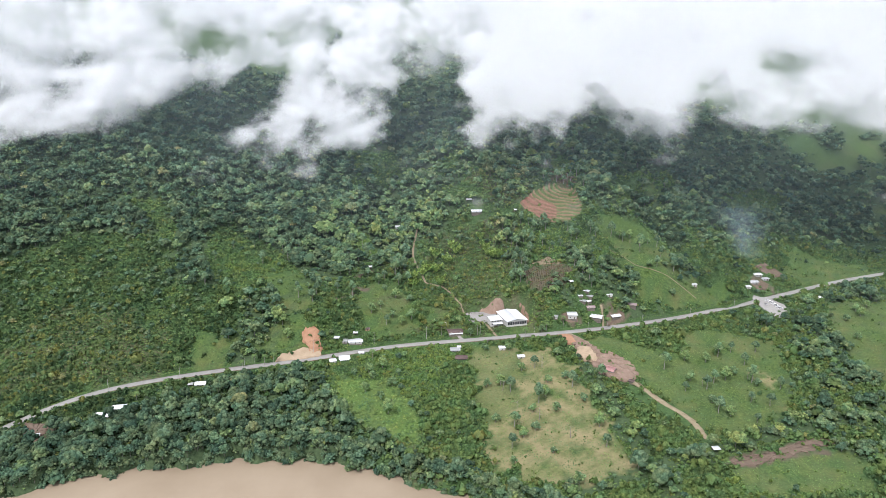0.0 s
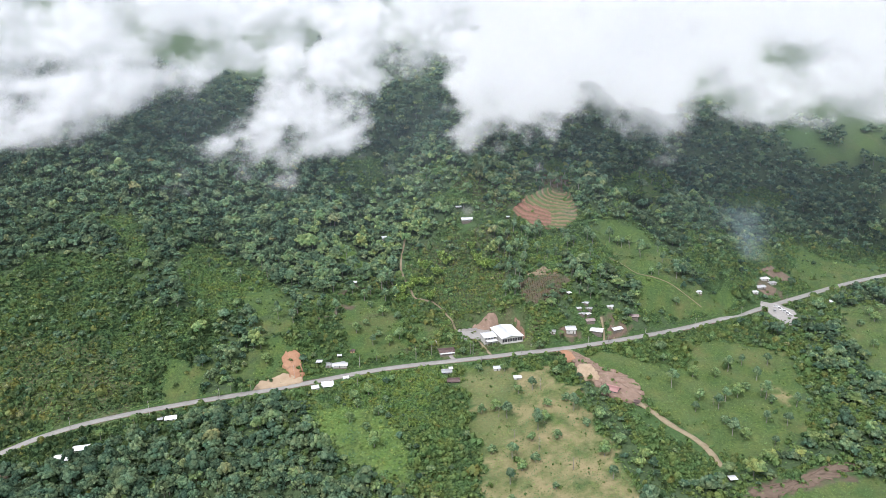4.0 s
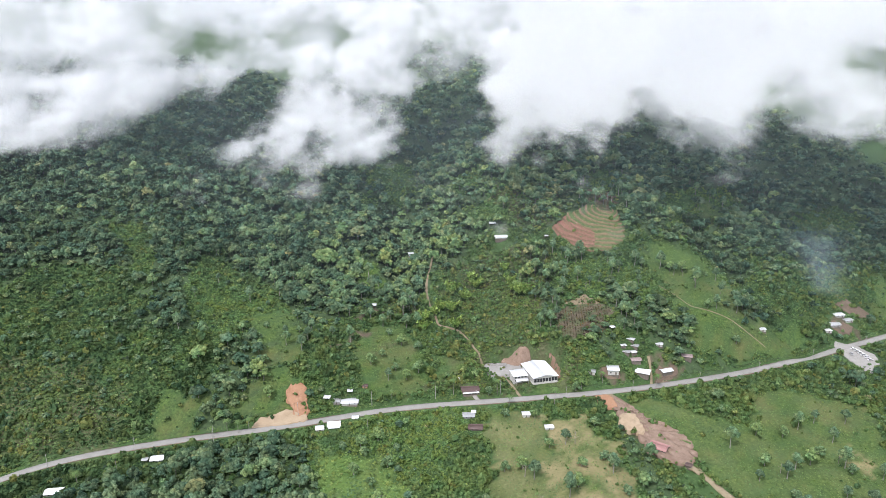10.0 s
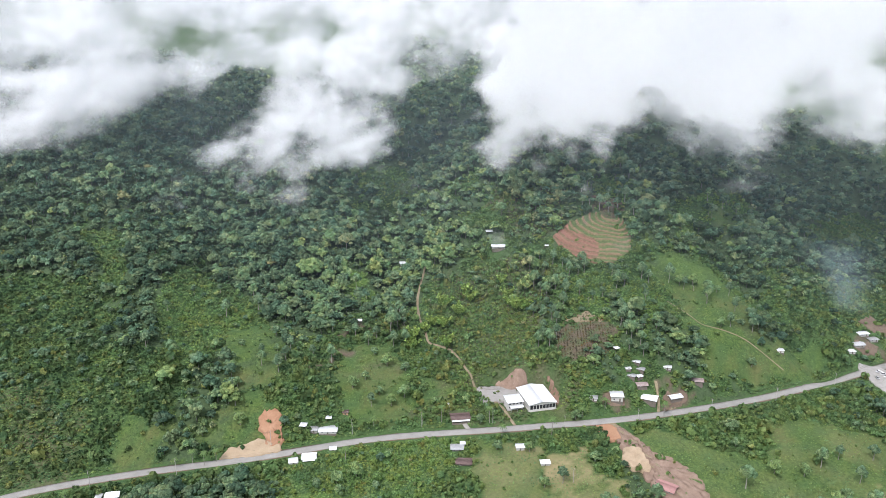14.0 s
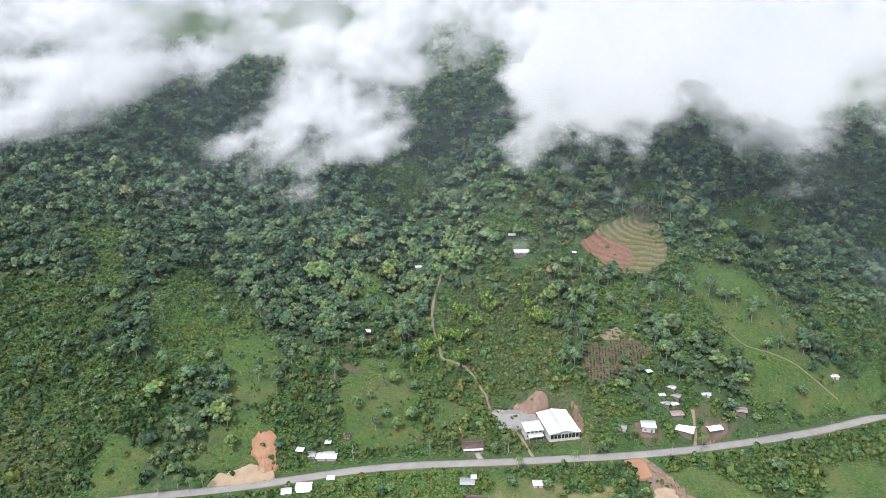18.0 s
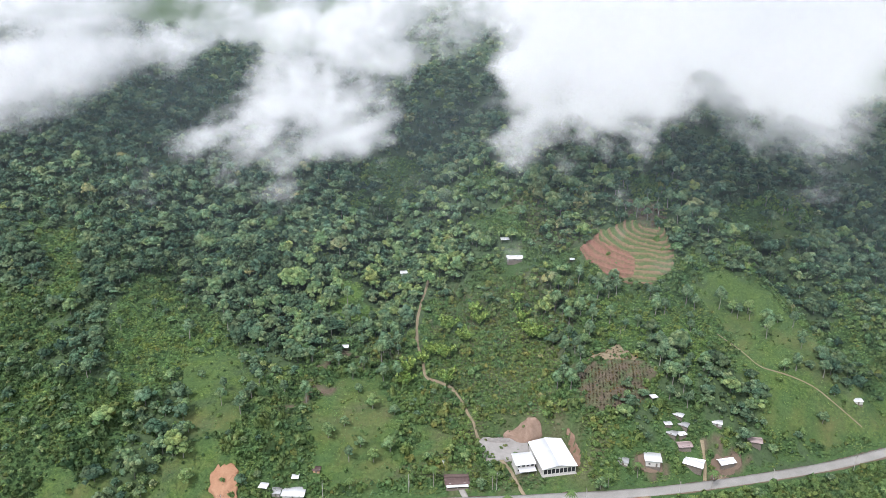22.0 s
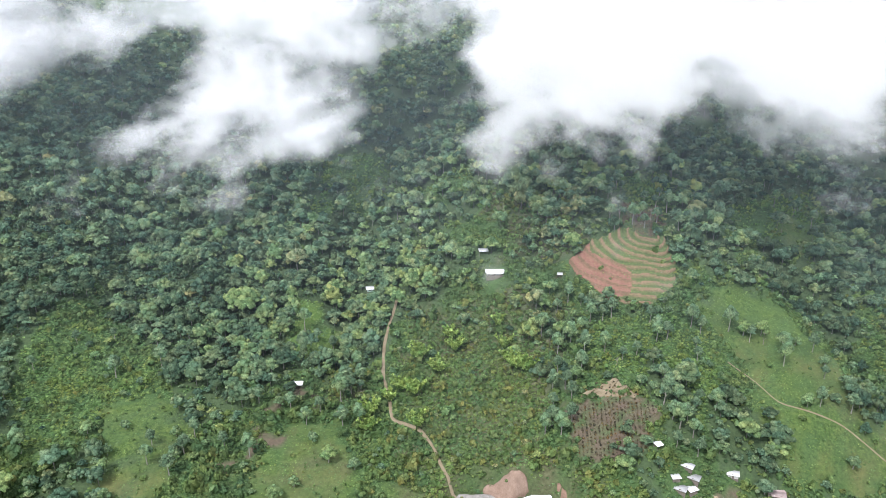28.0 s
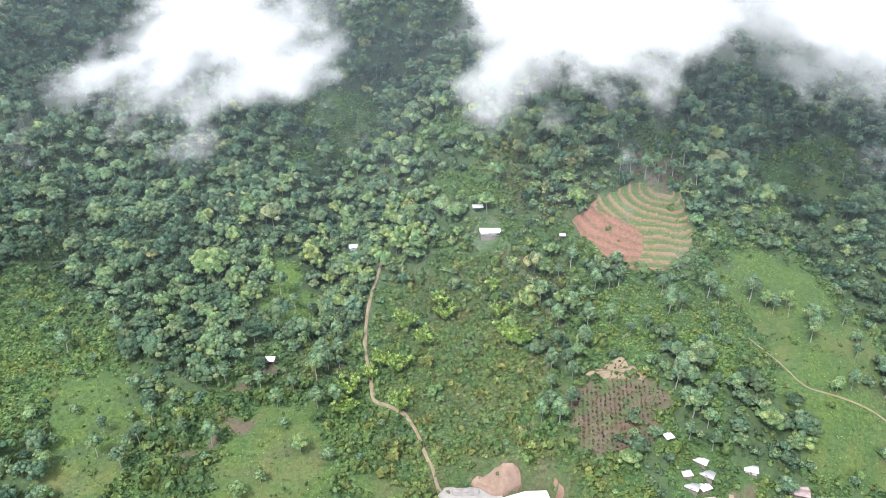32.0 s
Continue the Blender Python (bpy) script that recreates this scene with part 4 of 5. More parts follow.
    p = np.where(bare, np.where(covered([TERRACE], x, y, 1.0), 0.015, 0.12), np.where(grassy, np.where(y < road_at(x), 0.05, 0.15) + 0.2 * lumps(x, y, 20, 63) + 0.14 * lumps(x, y, 9, 64), 0.97 - np.where(c < 0.8, 0.40, 0.80) * c))
    p = np.where(covered(WITHERED, x, y, 9) & ~bare & ~grassy, 0.92, p)
    ok = (rng.uniform(0, 1, len(x)) < p) & seen_from_valley(x, y) & keep_off(x, y, 0.5) & off_paths(x, y, 1.7)
    x, y = x[ok], y[ok]
    patchy, fine = lumps(x, y, 48, 62), lumps(x, y, 17, 67)
    small = covered(PASTURES, x, y) | covered(DRY, x, y) | covered(SOILS, x, y, 7)
    young, sere = covered(SCRUB, x, y, 9), covered(WITHERED, x, y, 9)
    size = (1.6 + 0.4 * fine) * np.exp(rng.normal(0, 0.38, len(x))) * np.where(small, np.where(rng.uniform(0, 1, len(x)) < 0.14, 0.95, 0.42), np.where(young, 0.85, 1.05))
    # Shrub tint carries light too: lifted along the middle, dimmed westward.
    tint = 0.42 + 0.11 * rng.normal(0, 1, len(x)) + 0.2 * patchy + 0.12 * fine + np.where(covered(SCRUB[:1] + SCRUB[2:], x, y, 9), 0.13, 0.0) - 0.30 * sstep(-110, -190, x) + 0.10 * np.exp(-((x - 10) / 100) ** 2) + 0.14 * (y < road_at(x) + 30) * sstep(-70, -20, x) + 0.10 * sere
    sunny = covered(BRIGHT, x, y, 7)
    size = np.where(sunny, size * 0.85, size)
    tint = np.clip(np.where((sere & (rng.uniform(0, 1, len(x)) < 0.14 + 0.34 * (fine > 0.1))) | (rng.uniform(0, 1, len(x)) < 0.06), 1.0, np.minimum(tint + 0.2 * sunny, np.where(sunny, 0.72, 0.55))), 0, 1)

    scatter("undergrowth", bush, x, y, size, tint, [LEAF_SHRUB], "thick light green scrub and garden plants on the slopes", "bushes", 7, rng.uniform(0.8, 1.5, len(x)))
    # low herbs and ferns between the bushes
    x, y, rng = places(-470, 470, 226, 640, 1.25, 104)
    c = forest_cover(x, y)
    grassy = covered(PASTURES, x, y) | covered(DRY, x, y)
    bare = covered(SOILS, x, y, 7) | covered(BARE[:1] + BARE[2:] + LEVELLED, x, y, 1.0) | covered([TERRACE], x, y, 1.0)
    lush = covered(LUSH, x, y, 5)
    p = np.where(bare, 0.0, np.where(lush, 0.6, np.where(grassy, 0.5 + 0.3 * lumps(x, y, 14, 68), 0.95 - 0.9 * c)))
    ok = (rng.uniform(0, 1, len(x)) < p) & seen_from_valley(x, y) & keep_off(x, y, -1.5) & off_paths(x, y, 1.0)
    x, y, grassy, lush = x[ok], y[ok], grassy[ok], lush[ok]
    spray = []
    for k in range(9):
        v, f = kite(np.random.RandomState(80 + k), np.array([0, 0, 0.35]), (0.35 * math.cos(k * 2.4), 0.35 * math.sin(k * 2.4), 1), 1.0)
        spray.append(((np.array(v), np.array(f)), None))
    tint = np.clip(0.42 + 0.12 * rng.normal(0, 1, len(x)) + 0.16 * lumps(x, y, 48, 62) + 0.12 * lumps(x, y, 17, 67) + 0.2 * covered(BRIGHT, x, y, 7) + 0.12 * lush, 0, 0.7)
    scatter("herbs", spray, x, y, rng.uniform(0.5, 1.25, len(x)) * np.where(grassy & ~lush, 0.5, 1.0), tint, [LEAF_SHRUB], "leafy green herbs and ferns covering the slopes", "herbs", 10)
    # stubble on the cleared and burnt plots
    x, y, rng = places(40, 125, 476, 655, 1.5, 103)
    x = np.where(y < 520, np.round(x / 1.9) * 1.9 + rng.uniform(-0.25, 0.25, len(x)), x)
    ok = covered(SOILS[:2] + BARE[-1:], x, y, 3) & (rng.uniform(0, 1, len(x)) < np.where(y < 515, 0.95, 0.5)) & keep_off(x, y)
    x, y = x[ok], y[ok]
    scatter("stubble", bush, x, y, rng.uniform(0.35, 0.95, len(x)), rng.uniform(0.0, 1, len(x)), [LEAF_DRY], "brown dry stubble on the cleared slope", "stubble", 8)
    # young crops set out in rows on the terraces
    x, y = (v.ravel() for v in np.meshgrid(np.arange(54, 120, 1.7), np.arange(572, 626, 1.7)))
    ok = covered([TERRACE], x, y, 1.0)
    x, y = x[ok], y[ok]
    clay = covered([CLAY], x, y, 1.5)
    ok = rng.uniform(0, 1, len(x)) < np.where(clay, 0.25, 0.75)
    x, y = x[ok], y[ok]
    scatter("terrace_crops", bush[:3], x, y, rng.uniform(0.2, 0.42, len(x)), rng.uniform(0.4, 0.9, len(x)), [LEAF_SHRUB], "rows of small green plants on the terraces", "crops", 9, None, -0.9)


# ---- buildings ----
def corrugated(length, run, rise, pitch=0.55, amp=0.05, thick=0.06):
    """A sheet of ridged metal: length along x, sloping up over run in y."""
    n = max(6, int(length / pitch * 2))
    xs = np.linspace(-length / 2, length / 2, n + 1)
    up = amp * (np.arange(n + 1) % 2)
    rows = []
    for yy, zz in ((0, 0), (run, rise)):
        rows.append(np.stack([xs, np.full_like(xs, yy), zz + up], 1))
    low = [r - (0, 0, thick) for r in rows]
    v = np.concatenate([rows[0], rows[1], low[1], low[0], rows[0]])
    return v, grid_faces(n + 1, 5)


def sheet(name, length, run, rise, mat, parent, m, label=""):
    v, f = corrugated(length, run, rise)
    ob = part(name, mesh_from(name, v, f, mat), None, parent, label)
    ob.matrix_basis = m
    return ob


def walls(w, d, h, mat, parent, gable=0.0, name="wall"):
    """Four walls with thickness, the ends rising to a gable."""
    for sx, sy, ln, turn, g in ((0, -d / 2, w, 0, 0), (0, d / 2, w, 180, 0), (-w / 2, 0, d - 0.32, 270, gable), (w / 2, 0, d - 0.32, 90, gable)):
        bm = box(-ln / 2, ln / 2, 0, 0.16, -0.8, h)
        if g:
            top = [v for v in bm.verts if v.co.z > h - 0.01]
            mid = [bm.verts.new((0, y, h + g)) for y in (0, 0.16)]
            a = sorted((v for v in top if v.co.y < 0.08), key=lambda v: v.co.x)
            b = sorted((v for v in top if v.co.y > 0.08), key=lambda v: v.co.x)
            bm.faces.new((a[0], a[1], mid[0]))
            bm.faces.new((b[1], b[0], mid[1]))
            bm.faces.new((a[0], mid[0], mid[1], b[0]))
            bm.faces.new((mid[0], a[1], b[1], mid[1]))
        part(name, bm, mat, parent).matrix_basis = pose(sx, sy, 0, 0, 0, turn)


def window(x, y, z, w, h, parent, turn=0):
    """A framed pane set in the wall, with its sill."""
    f = part("window", box(-w / 2, w / 2, -0.05, 0.05, 0, h, bevel=0.01), WALL_WHITE, parent)
    f.matrix_basis = pose(x, y, z, 0, 0, turn)
    part("pane", box(-w / 2 + 0.08, w / 2 - 0.08, -0.06, 0.0, 0.08, h - 0.08), DARK_GLASS, f)
    part("sill", box(-w / 2 - 0.06, w / 2 + 0.06, -0.14, 0.0, -0.07, -0.003), CONCRETE, f)


def door(x, y, parent, mat, w=0.9, h=2.05, turn=0):
    f = part("door", box(-w / 2, w / 2, -0.05, 0.05, 0, h, bevel=0.01), mat, parent)
    f.matrix_basis = pose(x, y, 0, 0, 0, turn)
    part("door_handle", box(w / 2 - 0.14, w / 2 - 0.1, -0.1, -0.051, 0.95, 1.08), STEEL, f)


def house(x, y, rot, w, d, h, roof, wall, cover, label, name="house", porch=0.0, category="house"):
    """A small rural house: slab, walls, windows, door and a metal roof (gable or single slope)."""
    k = 0.66 if w < 7.6 else 0.80
    w, d, h = w * k, d * k, h * 0.74
    xs, ys = np.array([-w, w, -w, w]) / 2, np.array([-d, -d, d, d]) / 2
    c, s = math.cos(radians(rot)), math.sin(radians(rot))
    z = float(ground_z(x + xs * c - ys * s, y + xs * s + ys * c).mean()) - 0.7
    top = thing(name, pose(x, y, z, 0, 0, rot), label, category)
    part("foundation", box(-w / 2 - 0.1, w / 2 + 0.1, -d / 2 - 0.1 - porch, d / 2 + 0.1, -3.0, 0.0), WALL_WOOD, top)
    over = 0.5 if w < 6 else 0.8
    if roof == "gable":
        rise = 0.16 * d
        walls(w, d, h, wall, top, gable=rise)
        run = d / 2 + over
        k = rise / (d / 2)
        sheet("roof_sheet", w + 2 * over, run, run * k, cover, top, pose(0, -run, h - over * k + 0.14))
        sheet("roof_sheet", w + 2 * over, run, run * k, cover, top, pose(0, run, h - over * k + 0.14, 0, 0, 180))
        part("ridge_cap", tube((-w / 2 - over, 0, h + rise + 0.16), (w / 2 + over, 0, h + rise + 0.16), 0.14, 0.14, 6), cover, top)
    else:
        rise = 0.10 * d
        walls(w, d, h, wall, top)
        part("wall", box(-w / 2, w / 2, d / 2 - 0.16, d / 2 - 0.003, h, h + rise), wall, top)
        sheet("roof_sheet", w + 2 * over, d + 2 * over, rise * 1.15, cover, top, pose(0, -d / 2 - over, h + 0.06))
    n = max(1, int(w / 3.2))
    for k in range(n):
        wx = (k + 0.5) * w / n - w / 2
        if k == n // 2:
            door(wx, -d / 2, top, WALL_WOOD)
        else:
            window(wx, -d / 2, 1.0, 1.1, 1.0, top)
        if h > 4.5:
            window(wx, -d / 2, 3.7, 1.2, 1.1, top)
    window(w / 2, 0, 1.0, 1.0, 0.9, top, 90)
    if porch:
        sheet("porch_roof", w, porch + 0.3, 0.35, ROOF_WHITE, top, pose(0, -d / 2 - porch - 0.3, h - 0.5))
        for px in np.linspace(-w / 2 + 0.3, w / 2 - 0.3, max(2, int(w / 3))):
            part("post", tube((px, -d / 2 - porch, 0), (px, -d / 2 - porch, h - 0.5), 0.07, 0.07, 6), STEEL, top)
    CLEARED.append((x, y, max(w, d) / 2 + porch * 0.5 + 0.5))
    CLEARED.append((x, y - 4.5, max(w, d) / 2))
    return top


def shed(x, y, rot, w, d, h, cover, label, name="shed"):
    """An open lean-to: posts, beams and a single-slope metal roof."""
    z = gz(x, y) + 0.05
    top = thing(name, pose(x, y, z, 0, 0, rot), label, "shed")
    for px in (-w / 2, w / 2):
        for py in (-d / 2, d / 2):
            part("post", tube((px, py, -1.2), (px, py, h), 0.08, 0.07, 6), WALL_WOOD, top)
    for py in (-d / 2, d / 2):
        part("beam", box(-w / 2 - 0.2, w / 2 + 0.2, py - 0.07, py + 0.07, h - 0.18, h), WALL_WOOD, top)
    part("back_wall", box(-w / 2 + 0.1, w / 2 - 0.1, d / 2 - 0.24, d / 2 - 0.12, -1.0, h - 0.2), WALL_WOOD, top)
    sheet("roof_sheet", w + 0.8, d + 0.9, 0.35, cover, top, pose(0, -d / 2 - 0.45, h + 0.02))
    CLEARED.append((x, y, max(w, d) / 2 + 0.3))
    return top


def hall():
    """The big white-roofed hall with its two-storey annex."""
    top = thing("hall", pose(41.4, 461, gz(41, 460) + 0.3, 0, 0, 19.5), "large hall with a gleaming white metal gable roof", "hall")
    w, d, h, rise = 17.6, 23.4, 4.6, 1.5
    part("foundation", box(-w / 2 - 0.6, w / 2 + 0.6, -d / 2 - 0.6, d / 2 + 0.6, -4, 0), CONCRETE, top)
    part("back_wall", box(-w / 2, w / 2, d / 2 - 0.2, d / 2, 0, h), WALL_WHITE, top)
    for sx in (-1, 1):
        part("side_wall", box(sx * w / 2 - 0.1, sx * w / 2 + 0.1, -d / 2 + 0.2, d / 2 - 0.2, 0, h), WALL_WHITE, top)
    part("front_parapet", box(-w / 2, w / 2, -d / 2, -d / 2 + 0.2, 0, 1.0), WALL_WHITE, top)
    part("front_beam", box(-w / 2, w / 2, -d / 2, -d / 2 + 0.25, h - 0.9, h), WALL_WHITE, top)
    for k in range(9):
        px = -w / 2 + 0.2 + k * (w - 0.4) / 8
        part("column", box(px - 0.15, px + 0.15, -d / 2 + 0.02, -d / 2 + 0.24, 1.0, h - 0.9), WALL_WHITE, top)
        if k < 8:
            part("pane", box(px + 0.2, px + (w - 0.4) / 8 - 0.2, -d / 2 + 0.1, -d / 2 + 0.16, 1.003, h - 0.903), DARK_GLASS, top)
    bm = bmesh.new()
    f = [bm.verts.new(p) for p in ((-w / 2, -d / 2 + 0.1, h), (w / 2, -d / 2 + 0.1, h), (0, -d / 2 + 0.1, h + rise))]
    b = [bm.verts.new(v.co + Vector((0, 0.2, 0))) for v in f]
    bm.faces.new(f)
    bm.faces.new(b[::-1])
    for i in range(3):
        bm.faces.new((f[i], b[i], b[(i + 1) % 3], f[(i + 1) % 3]))
    part("gable", bm, WALL_WHITE, top)
    run = w / 2 + 0.8
    for turn, px in ((90, run), (270, -run)):
        sheet("roof_sheet", d + 1.8, run, rise * run / (w / 2), ROOF_WHITE, top, pose(px, 0, h - 0.02, 0, 0, turn))
    part("ridge_cap", box(-0.3, 0.3, -d / 2 - 0.9, d / 2 + 0.9, h + rise + 0.02, h + rise + 0.16), ROOF_WHITE, top)
    ann = thing("hall_annex", pose(26.6, 453.2, gz(27, 455) + 0.3, 0, 0, 19.5), "two-storey white annex with a low metal roof", "building")
    walls(10, 8, 4.8, WALL_WHITE, ann)
    part("foundation", box(-5.3, 5.3, -4.3, 4.3, -3, 0), CONCRETE, ann)
    sheet("roof_sheet", 11, 9.4, 0.9, ROOF_WHITE, ann, pose(0, -4.7, 4.85))
    sheet("awning", 9, 3.2, 0.5, ROOF_WHITE, ann, pose(0.5, -7.1, 2.3))
    for px in (-3.8, 0.5, 4.8):
        part("post", tube((px, -6.9, -1), (px, -6.9, 2.3), 0.08, 0.08, 6), STEEL, ann)
    for k in range(4):
        window(-3.6 + 2.4 * k, -4.0, 3.2, 1.6, 1.2, ann)
        (window(-3.6 + 2.4 * k, -4.0, 0.9, 1.4, 1.1, ann) if k != 2 else door(1.2, -4.0, ann, WALL_WOOD))
    CLEARED.extend([(41, 461, 17), (26, 453, 8)])


hall()
HOUSES = (
    (-87, 420, 8, 13, 6.5, 2.4, "mono", WALL_WHITE, ROOF_WHITE, "long white-roofed house above the road", 0),
    (-95.5, 418.6, 8, 6, 6, 2.4, "mono", WALL_GREY, ROOF_GREY, "unroofed-looking grey block house with patched zinc", 0),
    (-79, 433, 5, 5, 4, 2.2, "mono", WALL_ORANGE, ROOF_RUST, "small orange clay hut on the slope", 0),
    (-92, 396, 14, 9, 7, 3.0, "gable", WALL_WHITE, ROOF_WHITE, "white-roofed roadside house with a low porch", 1.6),
    (-100, 391, 20, 7, 6, 2.8, "mono", WALL_WHITE, ROOF_WHITE, "low white-roofed annex beside the road", 0),
    (-80, 405, 12, 5.5, 4, 2.6, "mono", WALL_WHITE, ROOF_WHITE, "small white kiosk beside the road", 0),
    (-7, 441, 14, 14, 9, 2.4, "gable", WALL_WHITE, ROOF_RUST, "house with a dark rusty roof and white eaves", 2.0),
    (-6, 409, 6, 8, 5, 2.8, "mono", WALL_GREY, ROOF_GREY, "grey zinc-roofed house beside the road", 0),
    (-3, 413, 6, 3.6, 3.4, 3.2, "mono", WALL_WHITE, ROOF_WHITE, "small white-roofed room beside a grey house", 0),
    (-1, 396, 4, 10, 6.5, 2.8, "gable", WALL_WOOD, ROOF_RUST, "board house with a dark rusty roof in the garden", 0),
    (31, 411, 8, 7, 5, 3.4, "mono", WALL_WHITE, ROOF_WHITE, "white block house with a pale flat roof", 0),
    (45, 398, 10, 7.5, 5.5, 2.8, "gable", WALL_WHITE, ROOF_WHITE, "small white-roofed house at the pasture edge", 0),
    (78, 460, -10, 7, 5, 2.4, "mono", WALL_WHITE, ROOF_GREY, "low pale-roofed hut in the hamlet", 0),
    (93, 463, 0, 9, 7, 4.8, "mono", WALL_WHITE, ROOF_WHITE, "two-storey white house in the hamlet", 0),
    (115, 468, -20, 11, 9, 2.4, "gable", WALL_WOOD, ROOF_WHITE, "white gable-roofed house in the hamlet", 0),
    (132, 473, 24, 10, 6, 2.4, "gable", WALL_WOOD, ROOF_WHITE, "house with a torn white roof on bare red ground", 0),
    (108, 485, -32, 7, 4.5, 2.2, "mono", WALL_WOOD, ROOF_WHITE, "small white-roofed hut among trees", 0),
    (102, 480, 14, 5, 4, 2.2, "mono", WALL_WOOD, ROOF_WHITE, "tiny white-roofed hut among trees", 0),
    (110.5, 481.5, -28, 7, 5, 2.2, "mono", WALL_WOOD, ROOF_GREY, "zinc-roofed board hut in a cluster", 0),
    (104, 476.6, -26, 7, 5, 2.2, "mono", WALL_WOOD, ROOF_GREY, "weathered zinc-roofed board hut", 0),
    (109, 477.5, 30, 6, 5, 2.2, "mono", WALL_WOOD, ROOF_WHITE, "white-roofed hut wedged between others", 0),
    (110, 473.6, 14, 8, 6, 2.2, "gable", WALL_WOOD, ROOF_PINK, "hut with a pinkish weathered roof", 0),
    (129, 487, -12, 7, 4.5, 2.2, "mono", WALL_WHITE, ROOF_WHITE, "pale-roofed hut half hidden in bushes", 0),
    (149, 486, -8, 8, 6, 2.4, "gable", WALL_WOOD, ROOF_PINK, "house with a dull pinkish roof under trees", 0),
    (216, 528, 5, 7, 4.5, 2.6, "mono", WALL_WHITE, ROOF_WHITE, "lone white-roofed hut on the meadow", 0),
    (294, 575, 14, 10, 5, 2.8, "mono", WALL_WHITE, ROOF_WHITE, "white-roofed farmhouse above the road", 0),
    (301, 573, 20, 9, 4.5, 2.6, "mono", WALL_WHITE, ROOF_GREY, "long pale farm shed above the road", 0),
    (285, 562, 12, 10, 7, 2.8, "gable", WALL_GREY, ROOF_GREY, "grey farmhouse with a patched roof", 0),
    (277, 553, 8, 7, 5, 2.6, "mono", WALL_WHITE, ROOF_WHITE, "small white farm building by the road", 0),
    (344, 549, 12, 7, 5, 2.8, "mono", WALL_WHITE, ROOF_WHITE, "white-roofed hut in the trees below the road", 0),
    (-233, 321, 14, 10, 6, 3.0, "gable", WALL_GREY, ROOF_WHITE, "pale-roofed house near the river", 0),
    (-239, 311, 14, 10, 6, 3.0, "gable", WALL_WHITE, ROOF_WHITE, "white-roofed house near the river", 1.4),
    (-190, 355, 16, 8, 5.5, 2.9, "gable", WALL_WHITE, ROOF_WHITE, "white-roofed house just below the road", 0),
    (11, 611, 10, 13, 5.5, 2.8, "gable", WALL_WHITE, ROOF_WHITE, "long white-roofed house high on the hillside", 1.2),
    (-72, 627, 16, 9, 4.5, 2.6, "mono", WALL_GREEN, ROOF_WHITE, "pale green hut with a white roof in the forest", 0))
for hx, hy, rot, w, d, h, rf, wm, rm, lb, pc in HOUSES:
    house(hx, hy, rot, w, d, h, rf, wm, rm, lb, porch=pc)
for hx, hy, rot, w, d, cv, lb in ((-102, 418.5, 0, 3.8, 3.2, ROOF_WHITE, "tiny white-roofed shed beside a house"), (-88, 426, 10, 3, 2.6, ROOF_WHITE, "tiny white-roofed wash shed"),
                                  (95, 490, 30, 3.2, 2.6, ROOF_WHITE, "tiny white-roofed shed in the bushes"),
                                  (3, 622, 10, 5.5, 4.5, ROOF_WHITE, "white-roofed open shelter on the hillside"), (-90, 523, 8, 4.5, 3.2, ROOF_WHITE, "small white-roofed shelter on bare ground"),
                                  (51, 600, 0, 2.6, 2.2, ROOF_WHITE, "tiny white-roofed watch hut by the terraces"), (158, 290, 10, 4, 3, ROOF_WHITE, "tiny pale shed at the end of the track"),
                                  (-196, 352, 10, 3, 2.4, ROOF_GREY, "tiny grey lean-to below the road"), (-268, 283, 20, 4.5, 3.2, ROOF_WHITE, "small white shed near the river bank")):
    shed(hx, hy, rot, w, d, 2.3, cv, lb)
house(110, 386, -32, 12, 9, 2.8, "gable", WALL_GREY, ROOF_RED, "unfinished house with a faded red roof", porch=0)
house(124, 371, -32, 5, 4, 2.4, "mono", WALL_WOOD, ROOF_RUST, "dark-roofed store beside the building site", porch=0)

tank = thing("water_tank", pose(-15, 449.5, gz(-15, 449.5)), "pale blue plastic water tank on a block stand", "water tank")
part("stand", box(-1.0, 1.0, -1.0, 1.0, -1.0, 1.4), WALL_GREY, tank)
part("drum", tube((0, 0, 1.403), (0, 0, 2.9), 0.85, 0.8, 14), VAN_WHITE, tank)
part("lid", tube((0, 0, 2.903), (0, 0, 3.05), 0.5, 0.4, 12), PLASTIC_BLUE, tank)


# ---- roadside ----
def utility_pole(x, y):
    top = thing("utility_pole", pose(x, y, gz(x, y), 0, 0, 15), "grey concrete power pole beside the road", "pole", "poles along the road")
    part("shaft", tube((0, 0, -0.8), (0, 0, 10.5), 0.17, 0.10, 8), CONCRETE, top)
    for z in (9.3, 10.1):
        arm = part("crossarm", box(-0.06, 0.06, -1.0, 1.0, z, z + 0.12), WALL_WOOD, top)
        for k in (-0.9, 0, 0.9):
            part("insulator", tube((0, k, z + 0.123), (0, k, z + 0.36), 0.06, 0.04, 6), WALL_WHITE, arm)
    CLEARED.append((x, y, 1.5))
    return top


def cord(pts, r, n=4):
    """A thin round cord through pts."""
    V = [(x, y + r * math.cos(k * 2 * math.pi / n), z + r * math.sin(k * 2 * math.pi / n)) for x, y, z in pts for k in range(n)]
    return V, [(j * n + k, j * n + (k + 1) % n, (j + 1) * n + (k + 1) % n, (j + 1) * n + k) for j in range(len(pts) - 1) for k in range(n)]


